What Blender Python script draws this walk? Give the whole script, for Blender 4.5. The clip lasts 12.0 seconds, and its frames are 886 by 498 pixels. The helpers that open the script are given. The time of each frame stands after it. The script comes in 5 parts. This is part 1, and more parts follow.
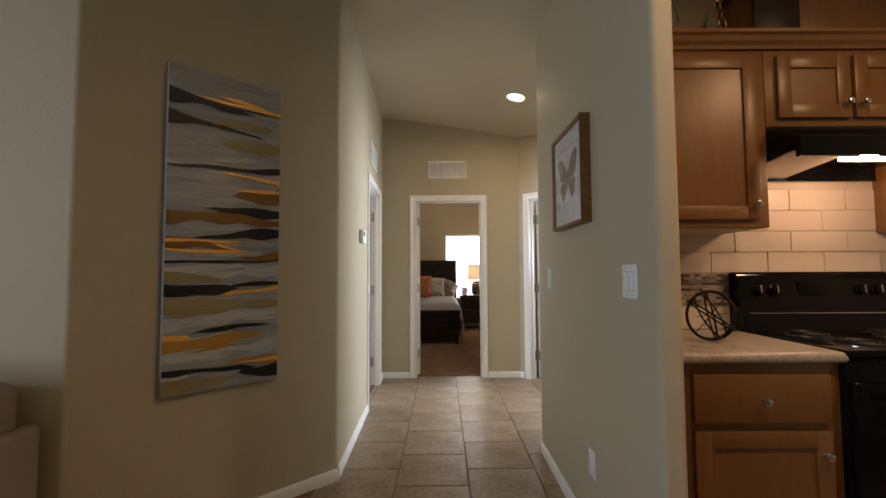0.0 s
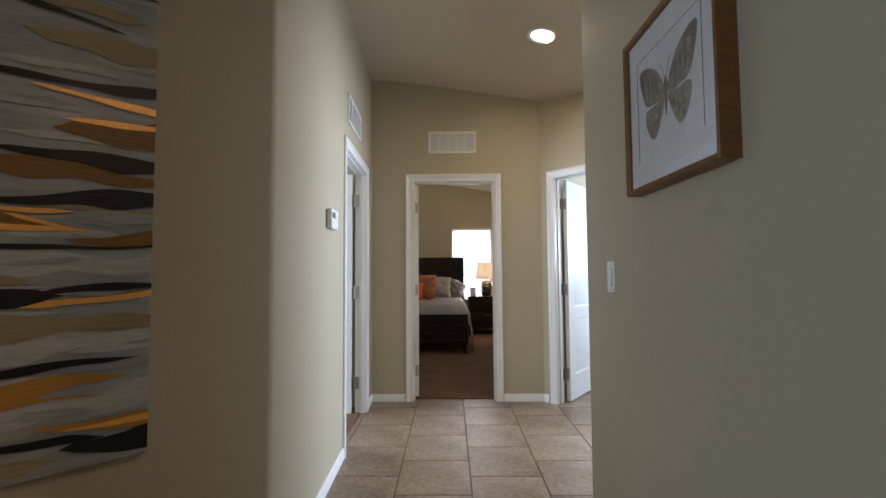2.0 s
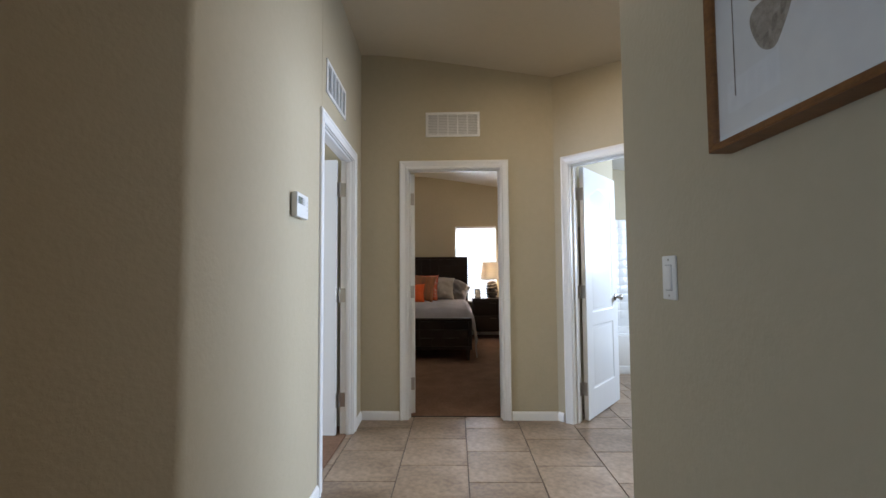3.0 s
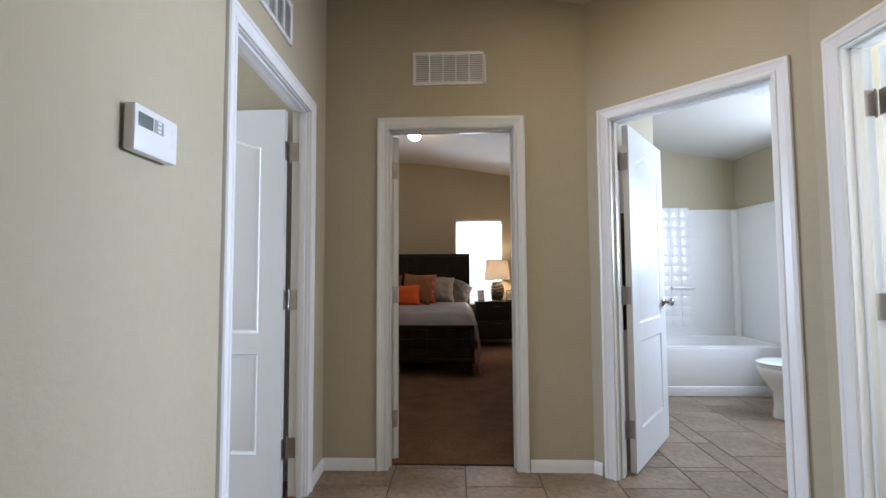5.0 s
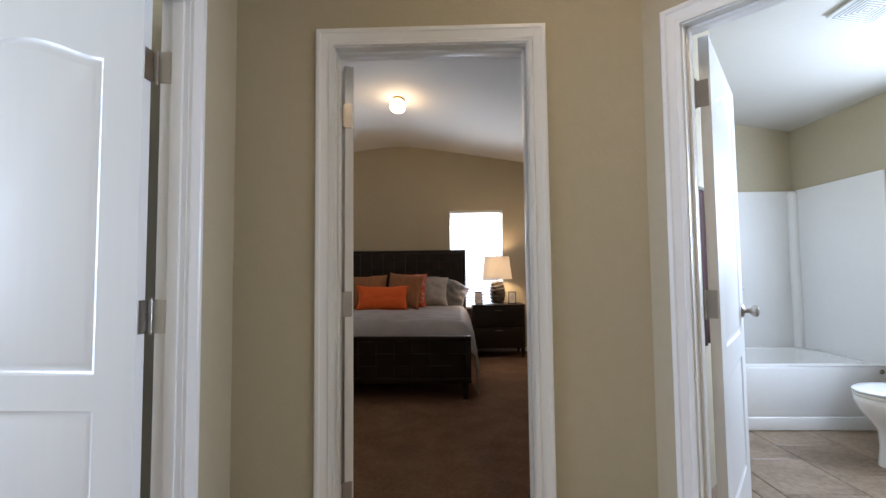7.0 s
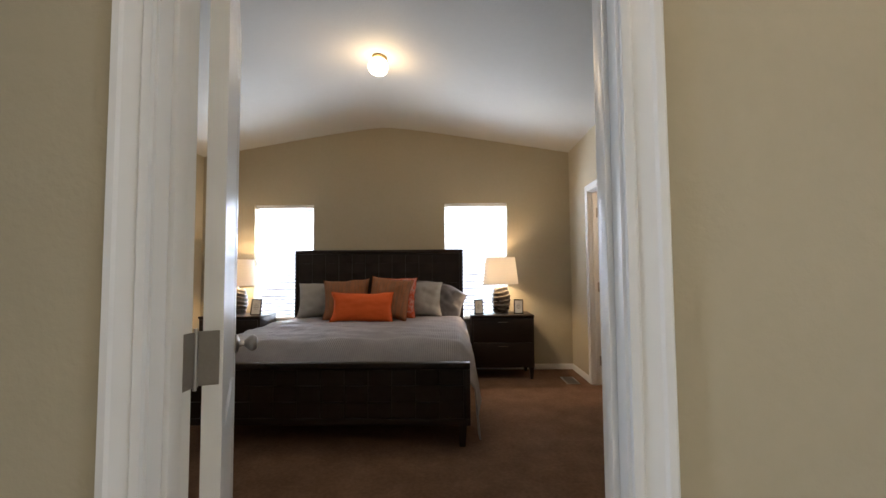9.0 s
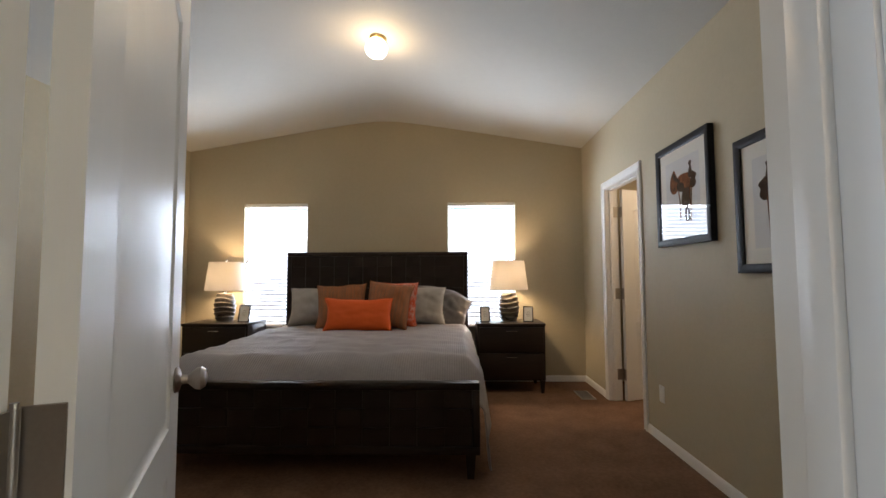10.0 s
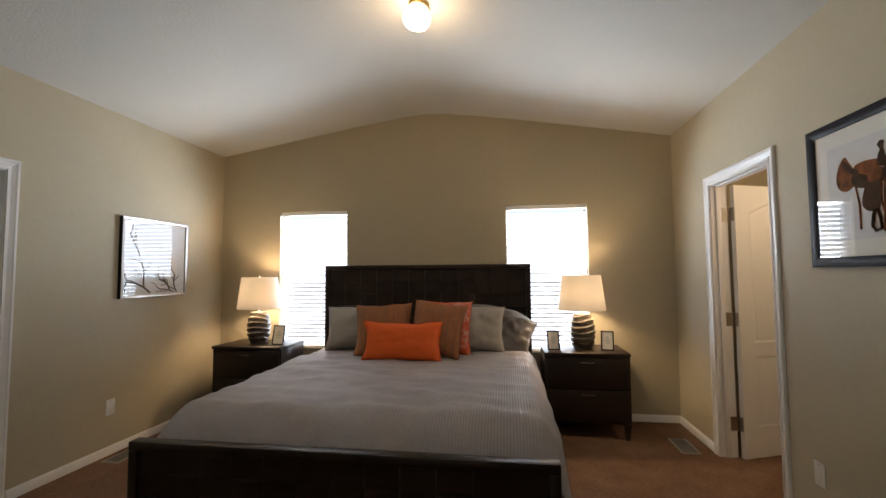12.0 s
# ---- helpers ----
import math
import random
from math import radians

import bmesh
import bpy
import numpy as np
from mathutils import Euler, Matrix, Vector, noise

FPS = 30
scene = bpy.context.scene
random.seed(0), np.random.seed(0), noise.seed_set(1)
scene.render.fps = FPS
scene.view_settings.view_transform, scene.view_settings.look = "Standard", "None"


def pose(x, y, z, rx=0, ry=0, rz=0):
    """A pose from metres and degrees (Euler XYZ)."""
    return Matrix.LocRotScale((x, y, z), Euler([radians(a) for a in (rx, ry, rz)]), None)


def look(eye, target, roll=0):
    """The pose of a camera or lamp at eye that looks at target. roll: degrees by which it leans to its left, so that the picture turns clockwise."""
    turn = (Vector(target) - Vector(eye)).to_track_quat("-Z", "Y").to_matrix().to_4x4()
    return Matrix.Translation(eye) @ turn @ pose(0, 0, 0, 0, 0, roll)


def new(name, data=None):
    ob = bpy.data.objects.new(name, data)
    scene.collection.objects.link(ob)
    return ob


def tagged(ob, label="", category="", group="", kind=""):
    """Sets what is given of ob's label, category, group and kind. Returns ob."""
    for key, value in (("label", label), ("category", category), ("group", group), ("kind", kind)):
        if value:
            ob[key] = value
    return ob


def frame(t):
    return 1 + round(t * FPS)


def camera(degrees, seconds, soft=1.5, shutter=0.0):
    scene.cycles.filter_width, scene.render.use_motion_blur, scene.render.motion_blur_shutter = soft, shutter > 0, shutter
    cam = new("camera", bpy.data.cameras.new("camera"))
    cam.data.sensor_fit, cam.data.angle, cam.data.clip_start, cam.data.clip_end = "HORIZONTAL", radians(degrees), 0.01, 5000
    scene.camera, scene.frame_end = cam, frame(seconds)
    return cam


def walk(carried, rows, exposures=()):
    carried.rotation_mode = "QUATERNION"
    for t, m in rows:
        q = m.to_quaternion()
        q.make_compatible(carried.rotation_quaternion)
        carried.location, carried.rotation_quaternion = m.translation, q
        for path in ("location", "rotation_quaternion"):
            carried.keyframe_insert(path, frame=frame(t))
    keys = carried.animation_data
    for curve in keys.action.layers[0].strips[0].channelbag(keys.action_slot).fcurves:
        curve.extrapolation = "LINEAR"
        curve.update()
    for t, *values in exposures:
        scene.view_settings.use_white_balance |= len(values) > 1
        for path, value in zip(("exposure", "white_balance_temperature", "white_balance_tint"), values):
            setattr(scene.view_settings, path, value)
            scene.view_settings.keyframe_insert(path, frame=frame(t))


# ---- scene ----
cam = camera(91.1, 12.0)
PATH = [
    (0, (0.09, 0.092, 1.199), (0.092, 2.089, 1.304), -0.3),
    (0.5, (0.098, 0.33, 1.188), (0.094, 2.327, 1.293), -0.4),
    (1, (0.128, 0.584, 1.183), (0.113, 2.581, 1.288), -0.4),
    (1.5, (0.121, 0.837, 1.176), (0.101, 2.834, 1.281), -0.4),
    (2, (0.128, 1.077, 1.182), (0.094, 3.074, 1.284), -0.4),
    (2.5, (0.15, 1.33, 1.177), (0.101, 3.327, 1.28), -0.4),
    (3, (0.17, 1.571, 1.175), (0.111, 3.568, 1.28), -0.4),
    (5, (0.198, 2.51, 1.146), (0.129, 4.505, 1.254), -0.3),
    (5.5, (0.195, 2.732, 1.135), (0.128, 4.728, 1.247), -0.4),
    (6, (0.203, 2.971, 1.135), (0.138, 4.967, 1.243), -0.5),
    (6.5, (0.218, 3.204, 1.125), (0.158, 5.2, 1.235), -0.6),
    (7, (0.247, 3.451, 1.134), (0.189, 5.447, 1.241), -0.6),
    (9, (0.266, 4.406, 1.165), (0.22, 6.403, 1.276), -0.4),
    (9.5, (0.25, 4.615, 1.183), (0.206, 6.611, 1.294), -0.3),
    (10, (0.225, 4.779, 1.191), (0.177, 6.775, 1.311), -0.2),
    (10.5, (0.226, 4.94, 1.241), (0.137, 6.935, 1.355), -0.3),
    (11, (0.22, 5.116, 1.289), (0.068, 7.107, 1.406), -0.3),
    (11.5, (0.186, 5.289, 1.309), (-0.022, 7.274, 1.429), -0.4),
    (12, (0.163, 5.464, 1.356), (-0.126, 7.439, 1.473), -0.4),
]
walk(cam, [(t, look(eye, target, roll)) for t, eye, target, roll in PATH], exposures=((0.0, 0.29, 6900, 16), (2.0, 0.18, 6120, 16), (5.0, 0.0, 6050, 18), (7.0, 0.17, 6050, 18), (9.0, 0.35, 6050, 15), (12.0, 0.26, 6400, 14)))

# ---- light ----
world = bpy.data.worlds.new("sky")
scene.world = world
world.use_nodes = True
wn = world.node_tree
sky = wn.nodes.new("ShaderNodeTexSky")
sky.sky_type, sky.sun_disc = "NISHITA", False
sky.sun_elevation, sky.sun_rotation = radians(48), radians(200)
wn.nodes["Background"].inputs["Strength"].default_value = 0.12
wn.links.new(sky.outputs[0], wn.nodes["Background"].inputs["Color"])
sun = new("sun", bpy.data.lights.new("sun", "SUN"))
sun.data.energy, sun.data.angle, sun.data.color = 2.5, radians(0.5), (1.0, 0.95, 0.88)
sun.matrix_world = look((0, 0, 20), (0.0, 16.0, 0))


def window_light(x, y, z, towards, width, height, watts, color=(0.67, 0.83, 1.0)):
    """Daylight that enters by one opening."""
    lamp = new("window_daylight", bpy.data.lights.new("window_daylight", "AREA"))
    lamp.data.shape, lamp.data.size, lamp.data.size_y = "RECTANGLE", width, height
    lamp.data.energy, lamp.data.color = watts, color
    lamp.matrix_world = look((x, y, z), (x + towards[0], y + towards[1], z))
    return lamp


def bulb(x, y, z, watts, color, radius=0.03):
    lamp = new("bulb_light", bpy.data.lights.new("bulb_light", "POINT"))
    lamp.data.energy, lamp.data.color, lamp.data.shadow_soft_size = watts, color, radius
    lamp.location = (x, y, z)
    return lamp


def downlight(x, y, z, size, watts, color):
    """A lamp recessed in the ceiling."""
    lamp = new("downlight", bpy.data.lights.new("downlight", "AREA"))
    lamp.data.shape, lamp.data.size, lamp.data.energy, lamp.data.color = "DISK", size, watts, color
    lamp.location = (x, y, z)
    return lamp


def roof_z(x):
    return 3.03 - 0.167 * abs(x + 0.59)


WARM = (1.0, 0.72, 0.41)
# bedroom: sky above, ground below, in each window
for wx in (-1.83, 0.545):
    window_light(wx, 9.93, 1.72, (0, -1), 0.80, 0.72, 60, (0.80, 0.91, 1.0))
    window_light(wx, 9.93, 1.00, (0, -1), 0.80, 0.70, 32, (0.80, 0.91, 1.0))
window_light(3.36, 5.75, 1.60, (-1, 0), 0.8, 0.8, 68)       # bathroom
window_light(3.36, 3.80, 1.50, (-1, 0), 0.8, 1.1, 132)       # utility room
window_light(-4.40, -1.2, 1.45, (1, 0), 2.2, 1.4, 72, (0.64, 0.83, 1.0))       # living room
window_light(-4.40, 3.9, 1.45, (1, 0), 1.0, 1.3, 160)        # spare room
bulb(-2.265, 9.48, 1.17, 15, WARM, 0.06)
bulb(0.815, 9.48, 1.17, 15, WARM, 0.06)
bulb(-0.33, 7.92, 2.88, 7, (1.0, 0.66, 0.30), 0.05)
bulb(1.92, 1.93, 1.63, 5.5, (1.0, 0.58, 0.32), 0.03)
downlight(0.766, 4.00, roof_z(0.766) - 0.015, 0.13, 9, (1.0, 0.78, 0.50))
downlight(1.20, 0.72, roof_z(1.20) - 0.012, 0.13, 11, (1.0, 0.72, 0.45))
downlight(2.25, 0.72, roof_z(2.25) - 0.012, 0.13, 13, (1.0, 0.64, 0.34))
bulb(2.45, 8.30, 2.15, 14, (1.0, 0.74, 0.46), 0.05)

# ---- materials ----


def material(name, color, rough=0.5, metal=0.0, second=None, scale=6.0, amount=0.5, bump=0.0, bump_scale=120.0,
             bump_mm=1.0, stretch=(1, 1, 1), emit=None, power=0.0, coat=0.0, spread=0.0):
    """A surface with grain and blotches of its own: two noise scales in colour, one or two in relief."""
    m = bpy.data.materials.new(name)
    m.use_nodes = True
    nt = m.node_tree
    n, link = nt.nodes, nt.links.new
    b = n["Principled BSDF"]
    b.inputs["Roughness"].default_value, b.inputs["Metallic"].default_value = rough, metal
    b.inputs["Coat Weight"].default_value = coat
    tc, mp = n.new("ShaderNodeTexCoord"), n.new("ShaderNodeMapping")
    mp.inputs["Scale"].default_value = stretch
    link(tc.outputs["Object"], mp.inputs["Vector"])
    base = (*color, 1)
    b.inputs["Base Color"].default_value = base
    if second:
        big, fine = n.new("ShaderNodeTexNoise"), n.new("ShaderNodeTexNoise")
        big.inputs["Scale"].default_value, fine.inputs["Scale"].default_value = scale, scale * 9
        big.inputs["Detail"].default_value, fine.inputs["Detail"].default_value = 4, 3
        add, rng, mix = n.new("ShaderNodeMath"), n.new("ShaderNodeMapRange"), n.new("ShaderNodeMix")
        add.operation = "ADD"
        mix.data_type = "RGBA"
        link(mp.outputs[0], big.inputs["Vector"])
        link(mp.outputs[0], fine.inputs["Vector"])
        link(big.outputs[0], add.inputs[0])
        link(fine.outputs[0], add.inputs[1])
        rng.inputs["From Min"].default_value, rng.inputs["From Max"].default_value = 0.7, 1.3
        rng.inputs["To Max"].default_value = amount
        link(add.outputs[0], rng.inputs["Value"])
        last = rng.outputs[0]
        if spread:
            info, madd = n.new("ShaderNodeObjectInfo"), n.new("ShaderNodeMath")
            madd.operation = "MULTIPLY_ADD"
            madd.inputs[1].default_value = spread
            link(info.outputs["Random"], madd.inputs[0])
            link(last, madd.inputs[2])
            last = madd.outputs[0]
        mix.inputs[6].default_value, mix.inputs[7].default_value = base, (*second, 1)
        link(last, mix.inputs[0])
        link(mix.outputs[2], b.inputs["Base Color"])
        rr = n.new("ShaderNodeMapRange")
        rr.inputs["To Min"].default_value, rr.inputs["To Max"].default_value = max(rough - 0.06, 0), min(rough + 0.08, 1)
        link(big.outputs[0], rr.inputs["Value"])
        link(rr.outputs[0], b.inputs["Roughness"])
    if bump:
        bn, bp = n.new("ShaderNodeTexNoise"), n.new("ShaderNodeBump")
        bn.inputs["Scale"].default_value, bn.inputs["Detail"].default_value = bump_scale, 3
        link(mp.outputs[0], bn.inputs["Vector"])
        bp.inputs["Strength"].default_value, bp.inputs["Distance"].default_value = bump, bump_mm / 1000
        link(bn.outputs[0], bp.inputs["Height"])
        link(bp.outputs[0], b.inputs["Normal"])
    if emit:
        b.inputs["Emission Color"].default_value, b.inputs["Emission Strength"].default_value = (*emit, 1), power
    return m


PAINT = material("tan_wall_paint", (0.452, 0.394, 0.278), 0.62, second=(0.482, 0.420, 0.300), scale=3, amount=0.8, bump=0.7, bump_scale=70, bump_mm=1.8)
CEIL = material("ceiling_paint", (0.54, 0.515, 0.46), 0.8, second=(0.57, 0.545, 0.49), scale=2, bump=0.6, bump_scale=60, bump_mm=2.5)
HALLCEIL = material("hall_ceiling_paint", (0.56, 0.49, 0.37), 0.8, second=(0.60, 0.525, 0.40), scale=2, bump=0.6, bump_scale=60, bump_mm=2.5)
WHITE = material("white_trim_paint", (0.81, 0.80, 0.785), 0.32, second=(0.785, 0.775, 0.76), scale=5, amount=0.5)
DOOR = material("white_door_paint", (0.80, 0.80, 0.79), 0.33, second=(0.76, 0.76, 0.75), scale=4, amount=0.5, bump=0.25, bump_scale=160, bump_mm=0.5, stretch=(1, 1, 0.06))
PLASTIC = material("white_plastic", (0.80, 0.80, 0.79), 0.35, second=(0.76, 0.76, 0.74), scale=8)
GREY = material("grey_plastic", (0.35, 0.36, 0.36), 0.5, second=(0.3, 0.3, 0.3))
LCD = material("lcd_grey", (0.16, 0.19, 0.17), 0.2, second=(0.13, 0.15, 0.14))
TILE = material("beige_floor_tile", (0.375, 0.272, 0.186), 0.36, second=(0.175, 0.121, 0.080), scale=3.6, amount=1.0, bump=0.25, bump_scale=25, bump_mm=1.0, spread=0.25)
GROUT = material("dark_grout", (0.12, 0.10, 0.085), 0.9, second=(0.16, 0.135, 0.11), scale=20, bump=0.4)
CARPET = material("brown_carpet", (0.250, 0.147, 0.094), 0.97, second=(0.155, 0.088, 0.056), scale=5, amount=0.9, bump=1.0, bump_scale=260, bump_mm=6)
NICKEL = material("satin_nickel", (0.44, 0.41, 0.38), 0.30, 1.0, second=(0.36, 0.33, 0.30), scale=20, bump=0.1, bump_scale=300)
BLACKGAP = material("dark_bronze_and_shade", (0.05, 0.04, 0.035), 0.5, 0.6, second=(0.08, 0.06, 0.05))
ESPRESSO = material("espresso_wood", (0.011, 0.0065, 0.005), 0.36, second=(0.024, 0.014, 0.010), scale=5, amount=0.9, bump=0.3, bump_scale=40, bump_mm=0.6, stretch=(0.3, 1, 4), spread=0.5)
OAK = material("picture_frame_wood", (0.235, 0.098, 0.022), 0.42, second=(0.14, 0.054, 0.013), scale=14, amount=0.9, bump=0.2, bump_scale=90, stretch=(1, 0.2, 1))
CABINET = material("maple_cabinet_wood", (0.19, 0.088, 0.028), 0.33, second=(0.128, 0.054, 0.017), scale=5, amount=0.6, bump=0.15, bump_scale=70, bump_mm=0.5, stretch=(1, 1, 0.16))
PALE_UNDERSIDE = material("cabinet_underside", (0.50, 0.40, 0.28), 0.6, second=(0.42, 0.33, 0.23))
BLACKFRAME = material("black_frame", (0.013, 0.013, 0.016), 0.42, second=(0.03, 0.03, 0.036), scale=30, bump=0.3, bump_scale=70)
SILVER = material("silver_frame", (0.45, 0.44, 0.43), 0.35, 0.7, second=(0.35, 0.34, 0.33), scale=20)
MAT = material("mat_board", (0.78, 0.76, 0.71), 0.9, second=(0.74, 0.72, 0.67), scale=10, bump=0.1, bump_scale=400)
PAPER = material("print_paper", (0.70, 0.70, 0.70), 0.85, second=(0.58, 0.58, 0.60), scale=4)
INK = material("sepia_ink", (0.26, 0.22, 0.19), 0.9, second=(0.11, 0.09, 0.075), scale=60, amount=0.9)
INK_PALE = material("sepia_wash", (0.40, 0.35, 0.30), 0.9, second=(0.13, 0.105, 0.09), scale=55, amount=0.9)
TAN_LEATHER = material("print_tan_leather", (0.34, 0.115, 0.04), 0.9, second=(0.04, 0.016, 0.010), scale=24, amount=1.1)
DARK_LEATHER = material("print_dark_leather", (0.016, 0.008, 0.007), 0.9, second=(0.16, 0.09, 0.065), scale=26, amount=0.45)
SPREAD = material("grey_bedspread", (0.375, 0.35, 0.36), 0.66, second=(0.30, 0.28, 0.295), scale=5, amount=0.7)
GREYLINEN = material("grey_linen", (0.40, 0.375, 0.34), 0.85, second=(0.34, 0.315, 0.285), scale=10, bump=0.5, bump_scale=350, bump_mm=0.8)
SATIN = material("dark_grey_satin", (0.20, 0.185, 0.18), 0.42, second=(0.15, 0.14, 0.135), scale=8, bump=0.3, bump_scale=20, bump_mm=6)
ORANGE = material("orange_velvet", (0.80, 0.125, 0.012), 0.7, second=(0.70, 0.10, 0.009), scale=7, bump=0.3, bump_scale=250)
RUST = material("striped_rust_fabric", (0.40, 0.135, 0.045), 0.8, second=(0.20, 0.115, 0.065), scale=9, amount=1.0, bump=0.3, bump_scale=200, stretch=(7, 1, 0.35))
PATTERN = material("patterned_fabric", (0.60, 0.52, 0.46), 0.8, second=(0.55, 0.08, 0.02), scale=16, amount=1.6)
CERAMIC = material("dark_glazed_ceramic", (0.022, 0.017, 0.014), 0.28, second=(0.24, 0.20, 0.15), scale=9, amount=0.75, bump=0.2, stretch=(1, 1, 2))
PORCELAIN = material("white_porcelain", (0.82, 0.82, 0.82), 0.14, second=(0.79, 0.79, 0.79), scale=4, coat=0.3)
ACRYLIC = material("white_acrylic", (0.82, 0.81, 0.79), 0.2, second=(0.78, 0.77, 0.75), scale=3, bump=0.05, bump_scale=8)
STOVE = material("black_enamel", (0.003, 0.003, 0.0035), 0.09, second=(0.008, 0.008, 0.009), scale=10)
CHROME = material("chrome", (0.62, 0.62, 0.62), 0.18, 1.0, second=(0.5, 0.5, 0.5), scale=30)
LAMINATE = material("stone_laminate", (0.46, 0.41, 0.355), 0.36, second=(0.20, 0.165, 0.135), scale=11, amount=0.9)
SPLASH = material("cream_wall_tile", (0.56, 0.49, 0.41), 0.3, second=(0.50, 0.43, 0.36), scale=5, spread=0.3)
MOSA = material("brown_glass_mosaic", (0.055, 0.030, 0.018), 0.15, second=(0.40, 0.35, 0.29), scale=3, amount=0.15, spread=1.0)
FILTER = material("aluminium_filter", (0.55, 0.50, 0.45), 0.42, 1.0, second=(0.38, 0.34, 0.30), scale=150, bump=0.8, bump_scale=350, bump_mm=2)
IRON = material("black_iron", (0.015, 0.013, 0.012), 0.5, 0.7, second=(0.03, 0.025, 0.02), scale=30)
SOFA = material("taupe_upholstery", (0.26, 0.21, 0.17), 0.92, second=(0.21, 0.17, 0.135), scale=10, bump=0.6, bump_scale=300)
GOLD = material("aged_brass", (0.60, 0.42, 0.18), 0.3, 1.0, second=(0.35, 0.24, 0.10), scale=40)
TOWEL = material("dark_red_towel", (0.055, 0.016, 0.012), 0.95, second=(0.09, 0.03, 0.022), scale=20, bump=0.6, bump_scale=250)
C_GREY = material("painting_ground", (0.40, 0.41, 0.415), 0.34, second=(0.24, 0.26, 0.28), scale=1.6, amount=1.0, bump=0.6, bump_scale=16, bump_mm=2.0, stretch=(0.5, 0.5, 4))
C_DARK = material("painting_charcoal", (0.013, 0.012, 0.013), 0.34, second=(0.024, 0.022, 0.022), scale=4, amount=0.8, bump=0.7, bump_scale=30, bump_mm=2, stretch=(0.6, 0.6, 5))
C_GOLD = material("painting_gold", (0.95, 0.50, 0.11), 0.34, 0.2, second=(0.80, 0.38, 0.07), scale=7, amount=0.8, bump=0.7, bump_scale=40, bump_mm=2)
C_BROWN = material("painting_brown", (0.19, 0.085, 0.016), 0.36, second=(0.25, 0.14, 0.04), scale=4, amount=0.9, bump=0.7, bump_scale=30, bump_mm=2, stretch=(0.6, 0.6, 4))
C_AMBER = material("painting_amber", (0.48, 0.235, 0.035), 0.4, second=(0.34, 0.19, 0.06), scale=5, amount=0.9, bump=0.7, bump_scale=30, bump_mm=2, stretch=(0.6, 0.6, 4))
C_OLIVE = material("painting_olive", (0.25, 0.185, 0.075), 0.4, second=(0.33, 0.28, 0.17), scale=4, amount=1.0, bump=0.7, bump_scale=30, bump_mm=2, stretch=(0.6, 0.6, 4))
C_PALE = material("painting_pale_grey", (0.52, 0.525, 0.515), 0.36, second=(0.33, 0.345, 0.355), scale=4, amount=1.0, bump=0.7, bump_scale=30, bump_mm=2, stretch=(0.6, 0.6, 4))
C_BLUE = material("painting_slate_blue", (0.20, 0.225, 0.24), 0.35, second=(0.33, 0.34, 0.335), scale=4, amount=1.0, bump=0.8, bump_scale=25, bump_mm=2.5, stretch=(0.6, 0.6, 4))
GLOW = material("frosted_glass_lit", (0.9, 0.85, 0.75), 0.4, emit=(1.0, 0.84, 0.58), power=9.0)
LENS = material("lit_diffuser", (0.9, 0.88, 0.82), 0.5, emit=(1.0, 0.90, 0.74), power=6.0)
BACKDROP = material("hazy_daylight", (0.6, 0.65, 0.7), 1.0, emit=(0.92, 0.96, 1.0), power=6.0)


def shade_fabric():
    m = bpy.data.materials.new("cream_lampshade_fabric")
    m.use_nodes = True
    n, link = m.node_tree.nodes, m.node_tree.links.new
    d, t, x, w = n.new("ShaderNodeBsdfDiffuse"), n.new("ShaderNodeBsdfTranslucent"), n.new("ShaderNodeMixShader"), n.new("ShaderNodeTexNoise")
    ramp = n.new("ShaderNodeValToRGB")
    ramp.color_ramp.elements[0].color, ramp.color_ramp.elements[1].color = (0.70, 0.66, 0.60, 1), (0.76, 0.73, 0.68, 1)
    w.inputs["Scale"].default_value = 250
    link(w.outputs[0], ramp.inputs[0])
    link(ramp.outputs[0], d.inputs[0])
    link(ramp.outputs[0], t.inputs[0])
    x.inputs[0].default_value = 0.27
    link(d.outputs[0], x.inputs[1])
    link(t.outputs[0], x.inputs[2])
    link(x.outputs[0], n["Material Output"].inputs[0])
    return m


def slat_vinyl():
    m = shade_fabric()
    m.name = "white_vinyl_slat"
    for node in m.node_tree.nodes:
        if node.type == "VALTORGB":
            node.color_ramp.elements[0].color, node.color_ramp.elements[1].color = (0.80, 0.80, 0.80, 1), (0.84, 0.84, 0.84, 1)
        if node.type == "MIX_SHADER":
            node.inputs[0].default_value = 0.4
    return m


def glass(name, rough=0.0):
    """A thin clear sheet: see-through, with a mirror gloss that grows towards grazing angles."""
    m = bpy.data.materials.new(name)
    m.use_nodes = True
    n, link = m.node_tree.nodes, m.node_tree.links.new
    g, t, x, f = n.new("ShaderNodeBsdfGlossy"), n.new("ShaderNodeBsdfTransparent"), n.new("ShaderNodeMixShader"), n.new("ShaderNodeLayerWeight")
    p, q = n.new("ShaderNodeMath"), n.new("ShaderNodeMath")
    p.operation, q.operation = "POWER", "MULTIPLY_ADD"
    p.inputs[1].default_value, q.inputs[1].default_value, q.inputs[2].default_value = 5.0, 0.90, 0.085
    g.inputs["Roughness"].default_value = rough
    f.inputs["Blend"].default_value = 0.5
    link(f.outputs["Facing"], p.inputs[0])
    link(p.outputs[0], q.inputs[0])
    link(q.outputs[0], x.inputs[0])
    link(t.outputs[0], x.inputs[1])
    link(g.outputs[0], x.inputs[2])
    link(x.outputs[0], n["Material Output"].inputs[0])
    return m


